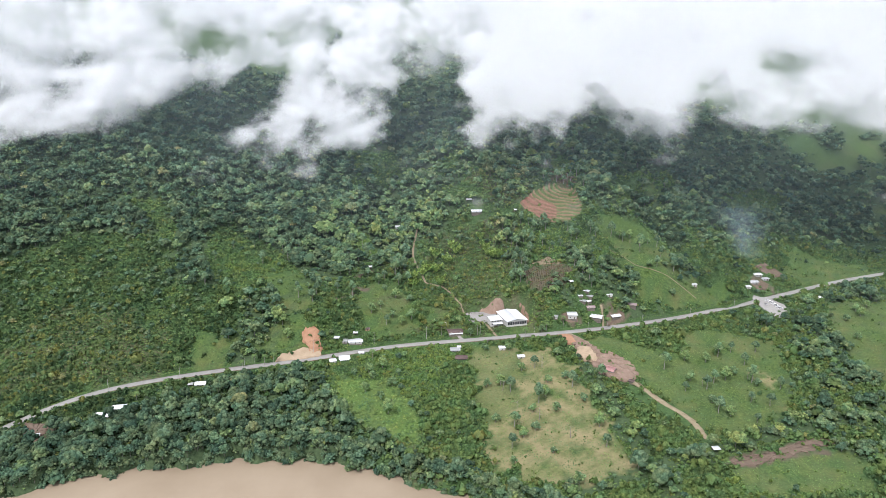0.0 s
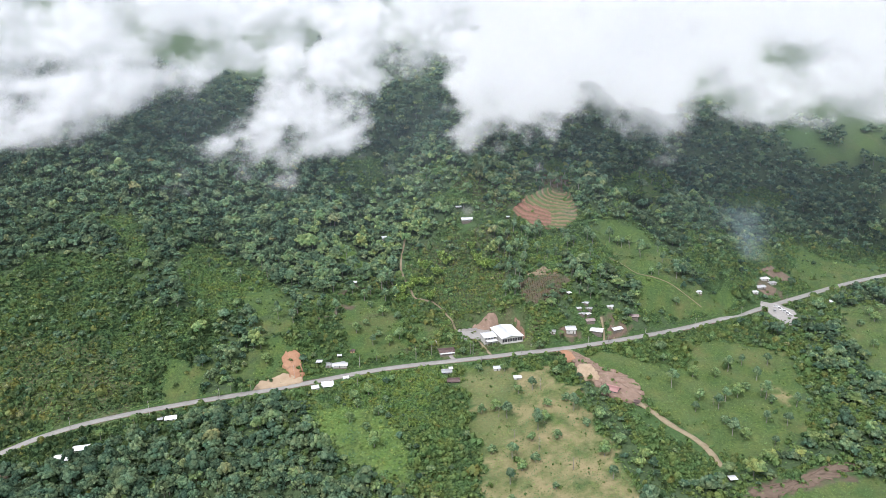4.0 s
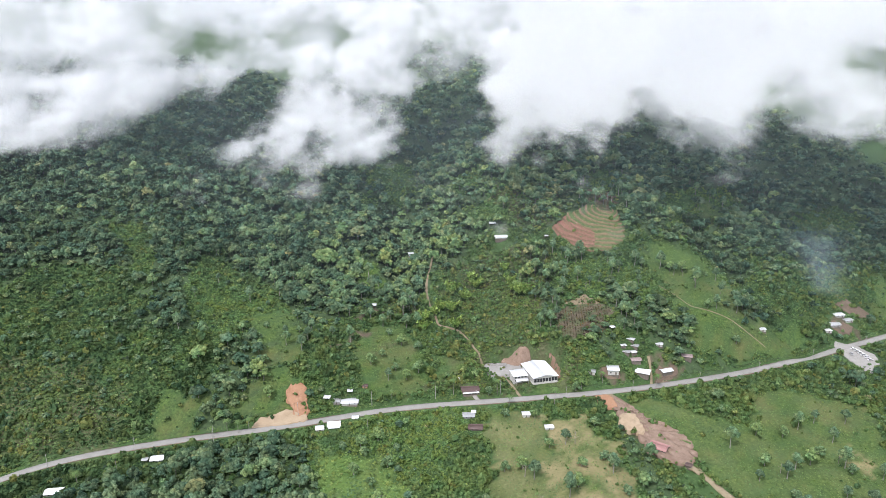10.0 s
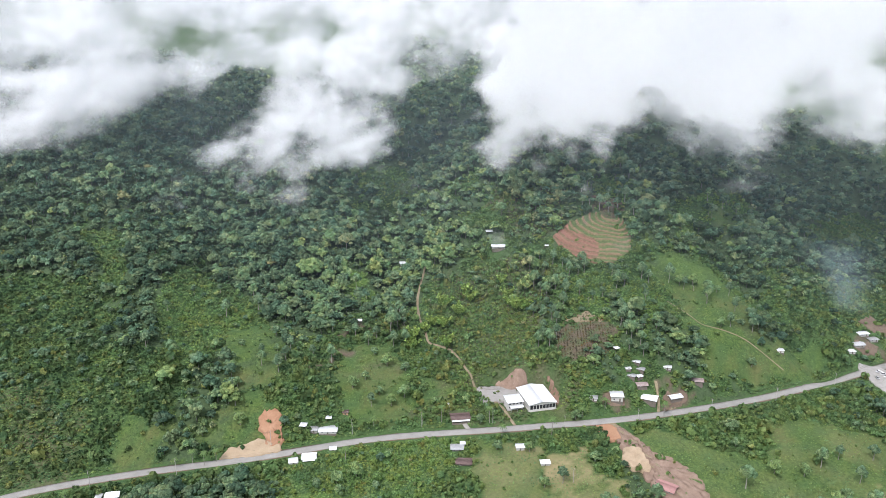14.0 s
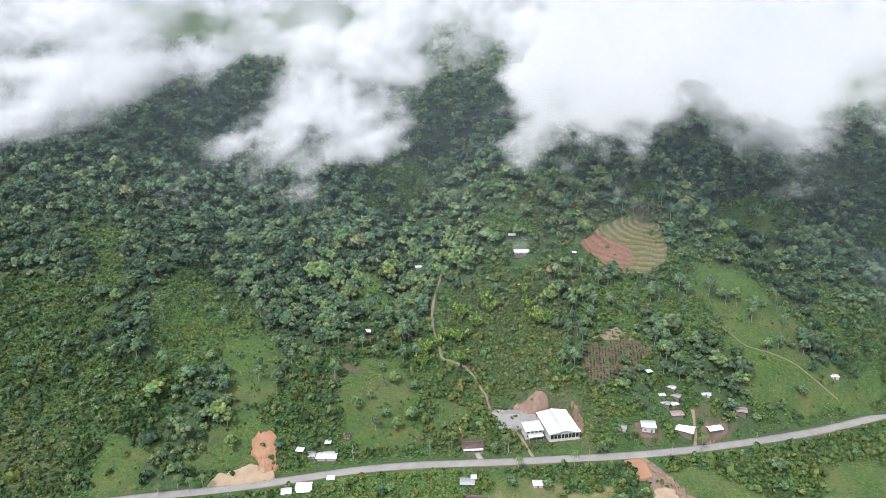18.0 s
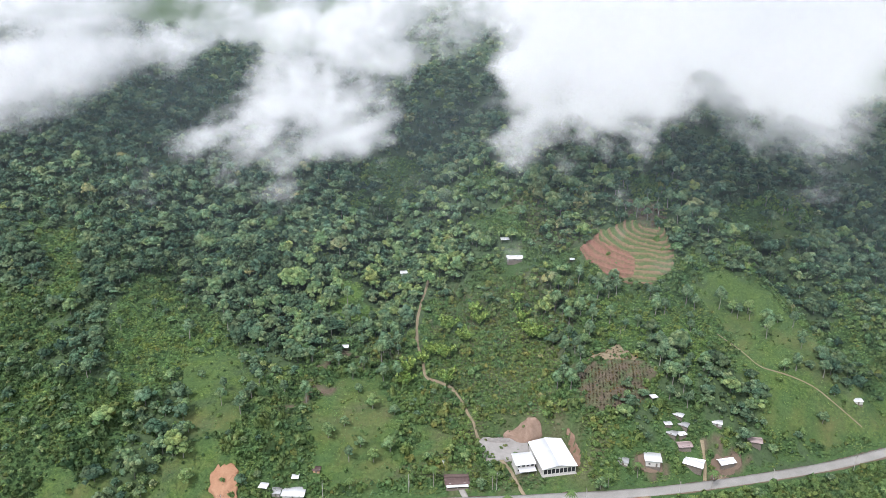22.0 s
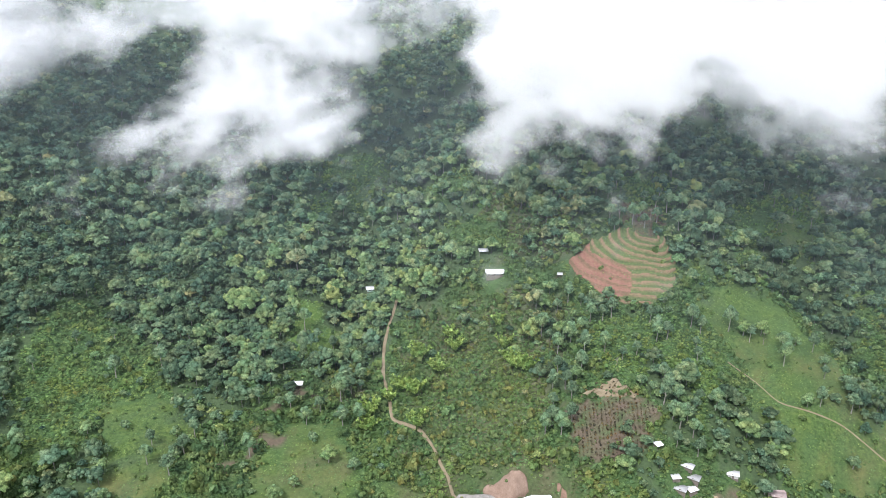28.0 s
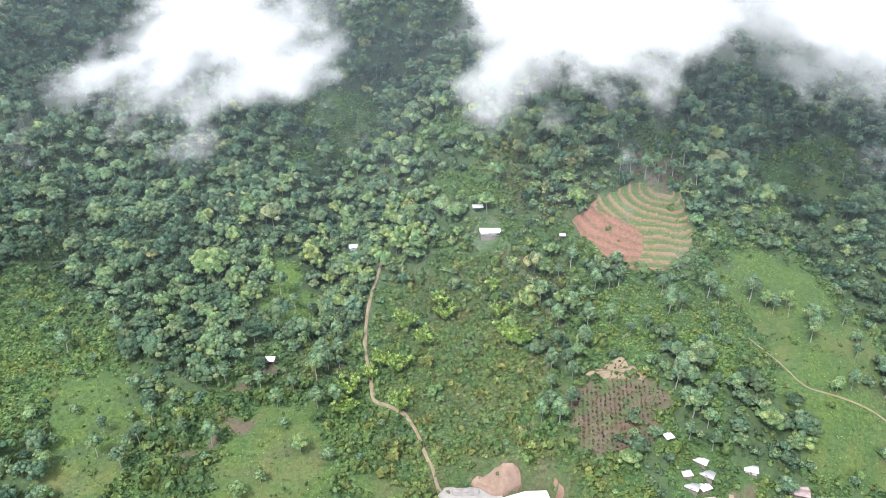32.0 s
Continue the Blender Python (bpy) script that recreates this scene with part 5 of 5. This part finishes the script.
POLES = [(x, float(road_at(np.array([x]))[0]) + side) for x, side in ((-252, -7), (-208, -7), (-164, -7), (-118, 8), (-72, 7.5), (-30, 7.5), (14, 7.5), (58, -7.5), (104, -7.5), (153, -7.5), (200, -7.5), (248, -7.5), (300, -8))]
for pole_x, pole_y in POLES:
    utility_pole(pole_x, pole_y)
for (ax, ay), (bx, by) in zip(POLES[:-1], POLES[1:]):
    cable = thing("power_cable", Matrix(), "dark sagging power cable between roadside poles", "cable", "cables along the road")
    for k in (-0.9, 0.0, 0.9):
        pts = []
        for t in np.linspace(0, 1, 9):
            zz = (gz(ax, ay) * (1 - t) + gz(bx, by) * t) + 10.4 - 3.2 * t * (1 - t)
            pts.append((ax + (bx - ax) * t - 0.26 * k, ay + (by - ay) * t + 0.95 * k, zz))
        part("wire", mesh_from("wire", *cord(pts, 0.03), RUBBER), None, cable)

def car_base(paint, label, bed=False):
    """A parked car: body, glazed cabin and four wheels; a pickup has an open bed."""
    top = thing("pickup" if bed else "car", pose(0, 0, -400), label, "pickup" if bed else "car", "cars in the parking yard")
    part("body", box(-2.2, 2.2, -0.88, 0.88, 0.35, 0.98, bevel=0.12), paint, top)
    bm = box(-1.5, 1.1 if not bed else 0.2, -0.78, 0.78, 0.983, 1.58)
    for v in bm.verts:
        if v.co.z > 1.3:
            v.co.x = v.co.x * 0.8
            v.co.y *= 0.86
    cabin = part("cabin", bm, DARK_GLASS, top)
    part("roof", box(-1.15, 0.85 if not bed else 0.1, -0.66, 0.66, 1.583, 1.64, bevel=0.02), paint, cabin)
    if bed:
        part("bed", box(0.35, 2.1, -0.76, 0.76, 0.983, 1.03), RUBBER, top)
    for wx in (-1.4, 1.4):
        for wy in (-0.82, 0.82):
            wheel = part("wheel", tube((wx, wy - 0.1, 0.33), (wx, wy + 0.1, 0.33), 0.33, 0.33, 12), RUBBER, top)
            part("rim", tube((wx, wy - 0.115, 0.33), (wx, wy + 0.115, 0.33), 0.19, 0.19, 8), STEEL, wheel)
    return top


_white_car = car_base(VAN_WHITE, "white car parked in a row on pale gravel")
_grey_pickup = car_base(STEEL, "grey pickup parked on the pale gravel yard", True)
for _k, (car_x, car_y) in enumerate(((289.4, 535.5), (290.4, 531.8), (291.2, 528.0), (291.9, 524.2), (292.6, 520.4), (293.2, 516.6))):
    _m = pose(car_x, car_y, gz(car_x, car_y) + 0.5, 0, 0, 12 + 4 * (_k % 3))
    if _k:
        copy_thing(_white_car, _m)
    else:
        _white_car.matrix_basis = _m
_grey_pickup.matrix_basis = pose(283.5, 525, gz(283.5, 525) + 0.5, 0, 0, 80)
CLEARED.append((289, 524, 13))


# ---- single trees ----
def tree_base(name, label, seed, height, radius, crown_low, tint, mat, clumps=110, lean=0.6, flat=1.0, category="tree", bark=None, lobes=13):
    """A tree with a tapered bent trunk, limbs and a crown of leaf sprays."""
    rng = np.random.RandomState(seed)
    top = thing(name, pose(0, 0, -400), label, category)
    bark = bark or BARK
    bm = bmesh.new()
    pts = [Vector((lean * t * t * rng.uniform(0.5, 1), lean * 0.5 * math.sin(3 * t), height * 0.9 * t - 0.8 * (t == 0))) for t in (0, 0.3, 0.6, 1.0)]
    r0 = height * 0.018 + 0.08
    for k in range(3):
        tube(pts[k], pts[k + 1], r0 * (1 - 0.27 * k), r0 * (1 - 0.27 * (k + 1)), 7, bm)
    part("trunk", bm, bark, top)
    for k in range(5):
        a = k * 1.25 + rng.uniform(0, 0.6)
        s = pts[2].lerp(pts[3], rng.uniform(0.0, 0.7)) if crown_low > 0.4 else pts[1].lerp(pts[3], rng.uniform(0.2, 0.8))
        e = s + Vector((math.cos(a) * radius * 0.7, math.sin(a) * radius * 0.7, (radius if lobes < 20 else 0.12 * height) * rng.uniform(0.25, 0.6)))
        part("limb", tube(s, e, r0 * 0.32, r0 * 0.1, 5), bark, top)
    if clumps:
        v, f = crown_template(seed, lobes, clumps, radius, (height * (1 - crown_low)) * flat, height * crown_low, radius * 1.4 * lobes**-0.95, 1.1 if lobes < 20 else 0.62)
        part("crown", mesh_from("crown", v, f, mat, False, {"tint": np.full(len(v), tint)}), None, top)
    return top


def palm_base(seed, height):
    rng = np.random.RandomState(seed)
    top = thing("palm", pose(0, 0, -400), "slender palm with arching green fronds", "palm", "palms by the road")
    part("trunk", tube((0, 0, -0.6), (0.4, 0.2, height), 0.17, 0.12, 7), BARK, top)
    for k in range(13):
        a, up = k * 0.483, rng.uniform(0.1, 0.9)
        V, F = [], []
        for j in range(6):
            t = j / 5
            r, z = 3.0 * t, up * 2.2 * t - 2.6 * t * t
            c = np.array([0.4 + math.cos(a) * r, 0.2 + math.sin(a) * r, height + z])
            wd = 0.42 * math.sin(math.pi * min(0.95, 0.2 + 0.8 * t)) + 0.05
            sx = np.array([-math.sin(a), math.cos(a), 0]) * wd
            V += [c - sx - (0, 0, 0.18), c, c + sx - (0, 0, 0.18)]
            if j:
                b = 3 * j
                F += [(b - 3, b, b + 1), (b - 3, b + 1, b - 2), (b - 2, b + 1, b + 2), (b - 2, b + 2, b - 1)]
        part("frond", mesh_from("frond", V, F, LEAF_SHRUB, False, {"tint": np.full(len(V), 0.5)}), None, top)
    return top


def bamboo_base(seed):
    rng = np.random.RandomState(seed)
    top = thing("bamboo_clump", pose(0, 0, -400), "yellowish feathery bamboo clump on the hillside", "bamboo", "bamboo clumps")
    for k in range(9):
        a = k * 0.7 + rng.uniform(0, 0.5)
        h, out = rng.uniform(9, 14), rng.uniform(2.0, 5.5)
        bm, V, F = bmesh.new(), [], []
        pts = [Vector((math.cos(a) * (0.4 + out * t * t), math.sin(a) * (0.4 + out * t * t), h * (t - 0.28 * t * t) - 0.5 * (t == 0))) for t in (0, 0.35, 0.7, 1.0)]
        for j in range(3):
            tube(pts[j], pts[j + 1], 0.09 - 0.02 * j, 0.07 - 0.02 * j, 5, bm)
        culm = part("culm", bm, LEAF_BAMBOO, top)
        for j in range(36):
            t = rng.uniform(0.3, 1.05)
            c = pts[1].lerp(pts[3], min(1, (t - 0.3) / 0.7)) + Vector(rng.normal(0, 0.45, 3))
            v, f = kite(rng, np.array(c), rng.normal(0, 1, 3) + (0, 0, 0.6), rng.uniform(0.6, 1.1))
            F += [tuple(i + len(V) for i in q) for q in f]
            V += v
        part("leaves", mesh_from("leaves", np.array(V), F, LEAF_BAMBOO, False, {"tint": np.full(len(V), 0.45)}), None, culm)
    return top


def scattered(bases, spots, seed, group=""):
    """Copies of the bases at spots (x, y), each turned and sized; the bases themselves take the first spots."""
    rng = np.random.RandomState(seed)
    for k, (x, y) in enumerate(spots):
        base = bases[k % len(bases)]
        m = pose(x, y, gz(x, y) - 0.1, 0, 0, rng.uniform(0, 360))
        s = rng.uniform(0.8, 1.2)
        if k < len(bases):
            base.matrix_basis = m
            ob = base
        else:
            ob = copy_thing(base, m)
        ob.scale = (s, s, s * rng.uniform(0.9, 1.15))
        if group:
            tagged(ob, group=group)
        CLEARED.append((x, y, 1.6))


def spots_in(outline, n, seed, gap=5.0):
    p, rng, out = poly(outline), np.random.RandomState(seed), []
    lo, hi = p.min(0), p.max(0)
    for _ in range(n * 60):
        x, y = rng.uniform(lo, hi)
        if inside(p, np.array([x]), np.array([y]))[0] and all(math.hypot(x - a, y - b) > gap for a, b in out) and keep_off(np.array([x]), np.array([y]), 2.0)[0]:
            out.append((x, y))
            if len(out) == n:
                break
    return out


slim = [tree_base("tall_tree", "tall slim tree with a bare pale trunk and small crown", 200 + k, 9.5 + 1.1 * k, 3.0 + 0.4 * k, 0.40, 0.20 + 0.12 * k, LEAF_FOREST, 80, lobes=17) for k in range(4)]
slim_spots = spots_in("36,556 60,540 130,546 132,568 80,572 50,590", 24, 1, 4) + spots_in("96,486 130,492 128,540 98,540", 12, 2) + spots_in("40,490 54,490 64,536 44,540", 10, 3) \
    + spots_in("-230,450 -60,440 -60,600 -230,580", 30, 4, 9) + spots_in("80,618 125,625 130,670 80,668", 14, 5, 4) + spots_in("205,640 260,670 240,740 195,700", 10, 6) + spots_in("-70,500 -52,500 -50,535 -70,535", 8, 7, 3)
slim_spots += spots_in("36,410 90,350 100,275 40,262 20,275", 7, 27, 12) + spots_in("150,410 236,430 240,380 200,320 165,325", 14, 28, 10) + spots_in("140,596 198,575 205,505 155,505", 8, 29, 10)
scattered(slim, slim_spots, 11, "tall trees on the slope")
roundish = [tree_base("broad_tree", "broad round green tree standing in pasture", 220 + k, 6 + k, 2.9 + 0.4 * k, 0.22, 0.5 + 0.1 * k, LEAF_FOREST, 130) for k in range(4)]
round_spots = spots_in("12,410 75,412 96,350 90,275 20,268", 19, 8, 9) + spots_in("133,414 176,444 236,390 200,320 164,320", 9, 9, 12) + spots_in("140,596 198,575 205,505 155,505", 5, 10, 12) \
    + spots_in("-95,380 -45,384 -32,318 -58,312", 9, 11, 8) + spots_in("-186,490 -135,480 -140,410 -180,470", 8, 12, 8) + spots_in("318,452 345,525 395,538 335,428", 5, 13, 10) + spots_in("-88,490 -48,490 -34,442 -80,432", 8, 14, 8) + [(163, 576), (6, 437), (66, 446)]
scattered(roundish, round_spots, 12, "trees in the pastures")
giant = tree_base("emergent_tree", "huge yellowish green tree rising over the forest", 240, 19, 12.5, 0.45, 0.84, LEAF_FOREST, 620, 0.4, 0.8, lobes=44)
scattered([giant], [(-142, 579)], 13)
giant.scale = (1.15, 1.15, 1.2)
brown = tree_base("flowering_tree", "large brownish tree crown in the forest", 241, 15, 8.5, 0.35, 1.0, LEAF_FOREST, 360, 0.4, 0.8, lobes=30)
scattered([brown], [(-124, 628)], 14)
bare = [tree_base("bare_tree", "leafless grey tree with spreading bare limbs", 250 + k, 8 + k, 3.6, 0.3, 0.5, LEAF_FOREST, 0, 0.6, 1.0, "tree", GREY_TWIGS) for k in range(2)]
scattered(bare, [(80, 539), (163, 570), (38, 330), (52, 318), (29, 352), (176, 372), (214, 386), (70, 300), (87, 630), (98, 640), (107, 634), (60, 384)], 15, "bare grey trees")
scattered([palm_base(260, 8), palm_base(261, 10)], [(-160, 388), (-152, 386), (-168, 383), (-146, 389), (-60, 428), (12, 438), (70, 448), (122, 456), (-30, 434), (-18, 436), (20, 424), (-210, 345), (-225, 330), (50, 426), (-70, 395), (85, 455)], 16)
scattered([bamboo_base(270), bamboo_base(271)], [(-35, 534), (-29, 562), (-13, 578), (-18, 552), (-27, 531), (-9, 570), (15, 583), (20, 566), (22, 555), (33, 544), (27, 547), (-46, 502), (-40, 524), (-47, 512), (-22, 508)], 17)
plant_all()


# ---- low cloud hanging on the mountainside ----
BASE = poly("-760,95 -499,107 -467,117 -412,127 -364,146 -318,166 -286,182 -253,195 -236,191 -224,134 -203,116 -146,114 -102,122 -83,151 -74,196 -43,204 -14,198 -1,150 8,128 52,125 100,126 109,152 129,160 145,150 157,130 191,127 212,136 224,155 243,164 251,142 280,140 309,142 363,148 520,140 760,140")
# thin places in the cloud: x, height, half-width, half-height, strength
HOLES = poly("-279,238,26,17,1.0 -159,240,15,26,1.2 -232,196,24,24,1.2 306,217,40,20,0.9 185,186,10,11,0.9 -62,232,45,14,0.6")
# loose wisps under its edge
WISPS = poly("-10,172,16,9,1.3 16,178,11,8,1.0 -246,134,16,8,0.9 50,122,55,8,0.6 -175,101,40,8,0.5")
SHEETS = 10
cxs, czs = np.arange(-690, 690, 8.0), np.arange(84, 430, 6.0)
CX, CZ = np.meshgrid(cxs, czs)
cloud_v, cloud_f, cloud_d, _n = [], [], [], 0
for k in range(SHEETS):
    off = (k - (SHEETS - 1) / 2) * 9.0
    Y = np.interp(CX, (-700, -330, -220, -100, 10, 300, 700), (640, 650, 690, 680, 610, 600, 600)) + off + 0.45 * (CZ - 150) + 5 * lumps(CX, CZ, 160, 70 + k)
    wx = CX + 6 * lumps(CX + 3 * k, CZ, 60, 75) + 3.5 * lumps(CX, CZ + 2 * k, 24, 77)
    base = np.interp(wx, *BASE.T) + 5 * lumps(CX + 3 * k, CZ, 48, 76) + 2.5 * lumps(CX, CZ + 3 * k, 19, 78)
    D = np.clip((CZ - base) / 16 - 0.3, -2.8, 0.5) + np.clip((CZ - base - 12) / 50, 0, 0.9) * (0.62 + 0.93 * sstep(-60, 80, CX)) - 0.35 * abs(off) / 45
    for hx, hz, hw, hh, deep in HOLES:
        D = D - deep * np.exp(-((CX - hx) / hw) ** 2 - ((CZ - hz) / hh) ** 2)
    for hx, hz, hw, hh, deep in WISPS:
        D = np.maximum(D, deep * 1.3 * np.exp(-((CX - hx) / hw) ** 2 - ((CZ - hz) / hh) ** 2) - 0.9)
    v = np.stack([CX.ravel(), Y.ravel(), CZ.ravel()], 1)
    f = grid_faces(len(cxs), len(czs))
    f = f[(D.ravel()[f] > -1.3).any(1)]
    us, ix = np.unique(f, return_inverse=True)
    cloud_v.append(v[us])
    cloud_f.append(ix.reshape(f.shape) + _n)
    cloud_d.append(D.ravel()[us])
    _n += len(us)
cloud = new("cloud_bank", mesh_from("cloud_bank", np.concatenate(cloud_v), np.concatenate(cloud_f), CLOUD, True, {"veil_depth": np.concatenate(cloud_d)}))
tagged(cloud, "low white cloud drifting in wisps against the forest", "cloud", kind="stuff")

# Distance haze as seven tinted sheets that pale and blue the slope behind.
mist_v, mist_f, mist_d, _n = [], [], [], 0
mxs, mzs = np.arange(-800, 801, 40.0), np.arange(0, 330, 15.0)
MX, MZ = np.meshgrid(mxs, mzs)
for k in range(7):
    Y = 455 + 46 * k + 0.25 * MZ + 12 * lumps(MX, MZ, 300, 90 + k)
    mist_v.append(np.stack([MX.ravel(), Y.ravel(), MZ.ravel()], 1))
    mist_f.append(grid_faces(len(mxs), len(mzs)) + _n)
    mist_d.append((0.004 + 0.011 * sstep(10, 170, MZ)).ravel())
    _n += MX.size
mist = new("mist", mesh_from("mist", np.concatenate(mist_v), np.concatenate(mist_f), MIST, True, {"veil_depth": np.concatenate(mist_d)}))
tagged(mist, "thin bluish haze sheets in front of the forest", "mist", kind="stuff")

# thin smoke drifting up from a yard fire at the farm
smoke_v, smoke_f, smoke_d, _n = [], [], [], 0
SX, SZ = np.meshgrid(np.arange(240, 321, 4.0), np.arange(20, 100, 4.0))
for k in range(6):
    Y = 576 + 3.0 * k + 1.5 * lumps(SX, SZ, 30, 95 + k)
    lean = SX - 288 + 0.42 * (SZ - 30) + 5 * lumps(SX, SZ, 34, 97)
    wide = 5 + 0.22 * (SZ - 20)
    smoke_v.append(np.stack([SX.ravel(), Y.ravel(), SZ.ravel()], 1))
    smoke_f.append(grid_faces(SX.shape[1], SX.shape[0]) + _n)
    smoke_d.append((0.045 * np.exp(-((lean / wide) ** 2)) * sstep(24, 40, SZ) * sstep(94, 62, SZ)).ravel())
    _n += SX.size
smoke = new("smoke_plume", mesh_from("smoke_plume", np.concatenate(smoke_v), np.concatenate(smoke_f), MIST, True, {"veil_depth": np.concatenate(smoke_d)}))
tagged(smoke, "thin pale smoke drifting up from the farm", "smoke", kind="stuff")
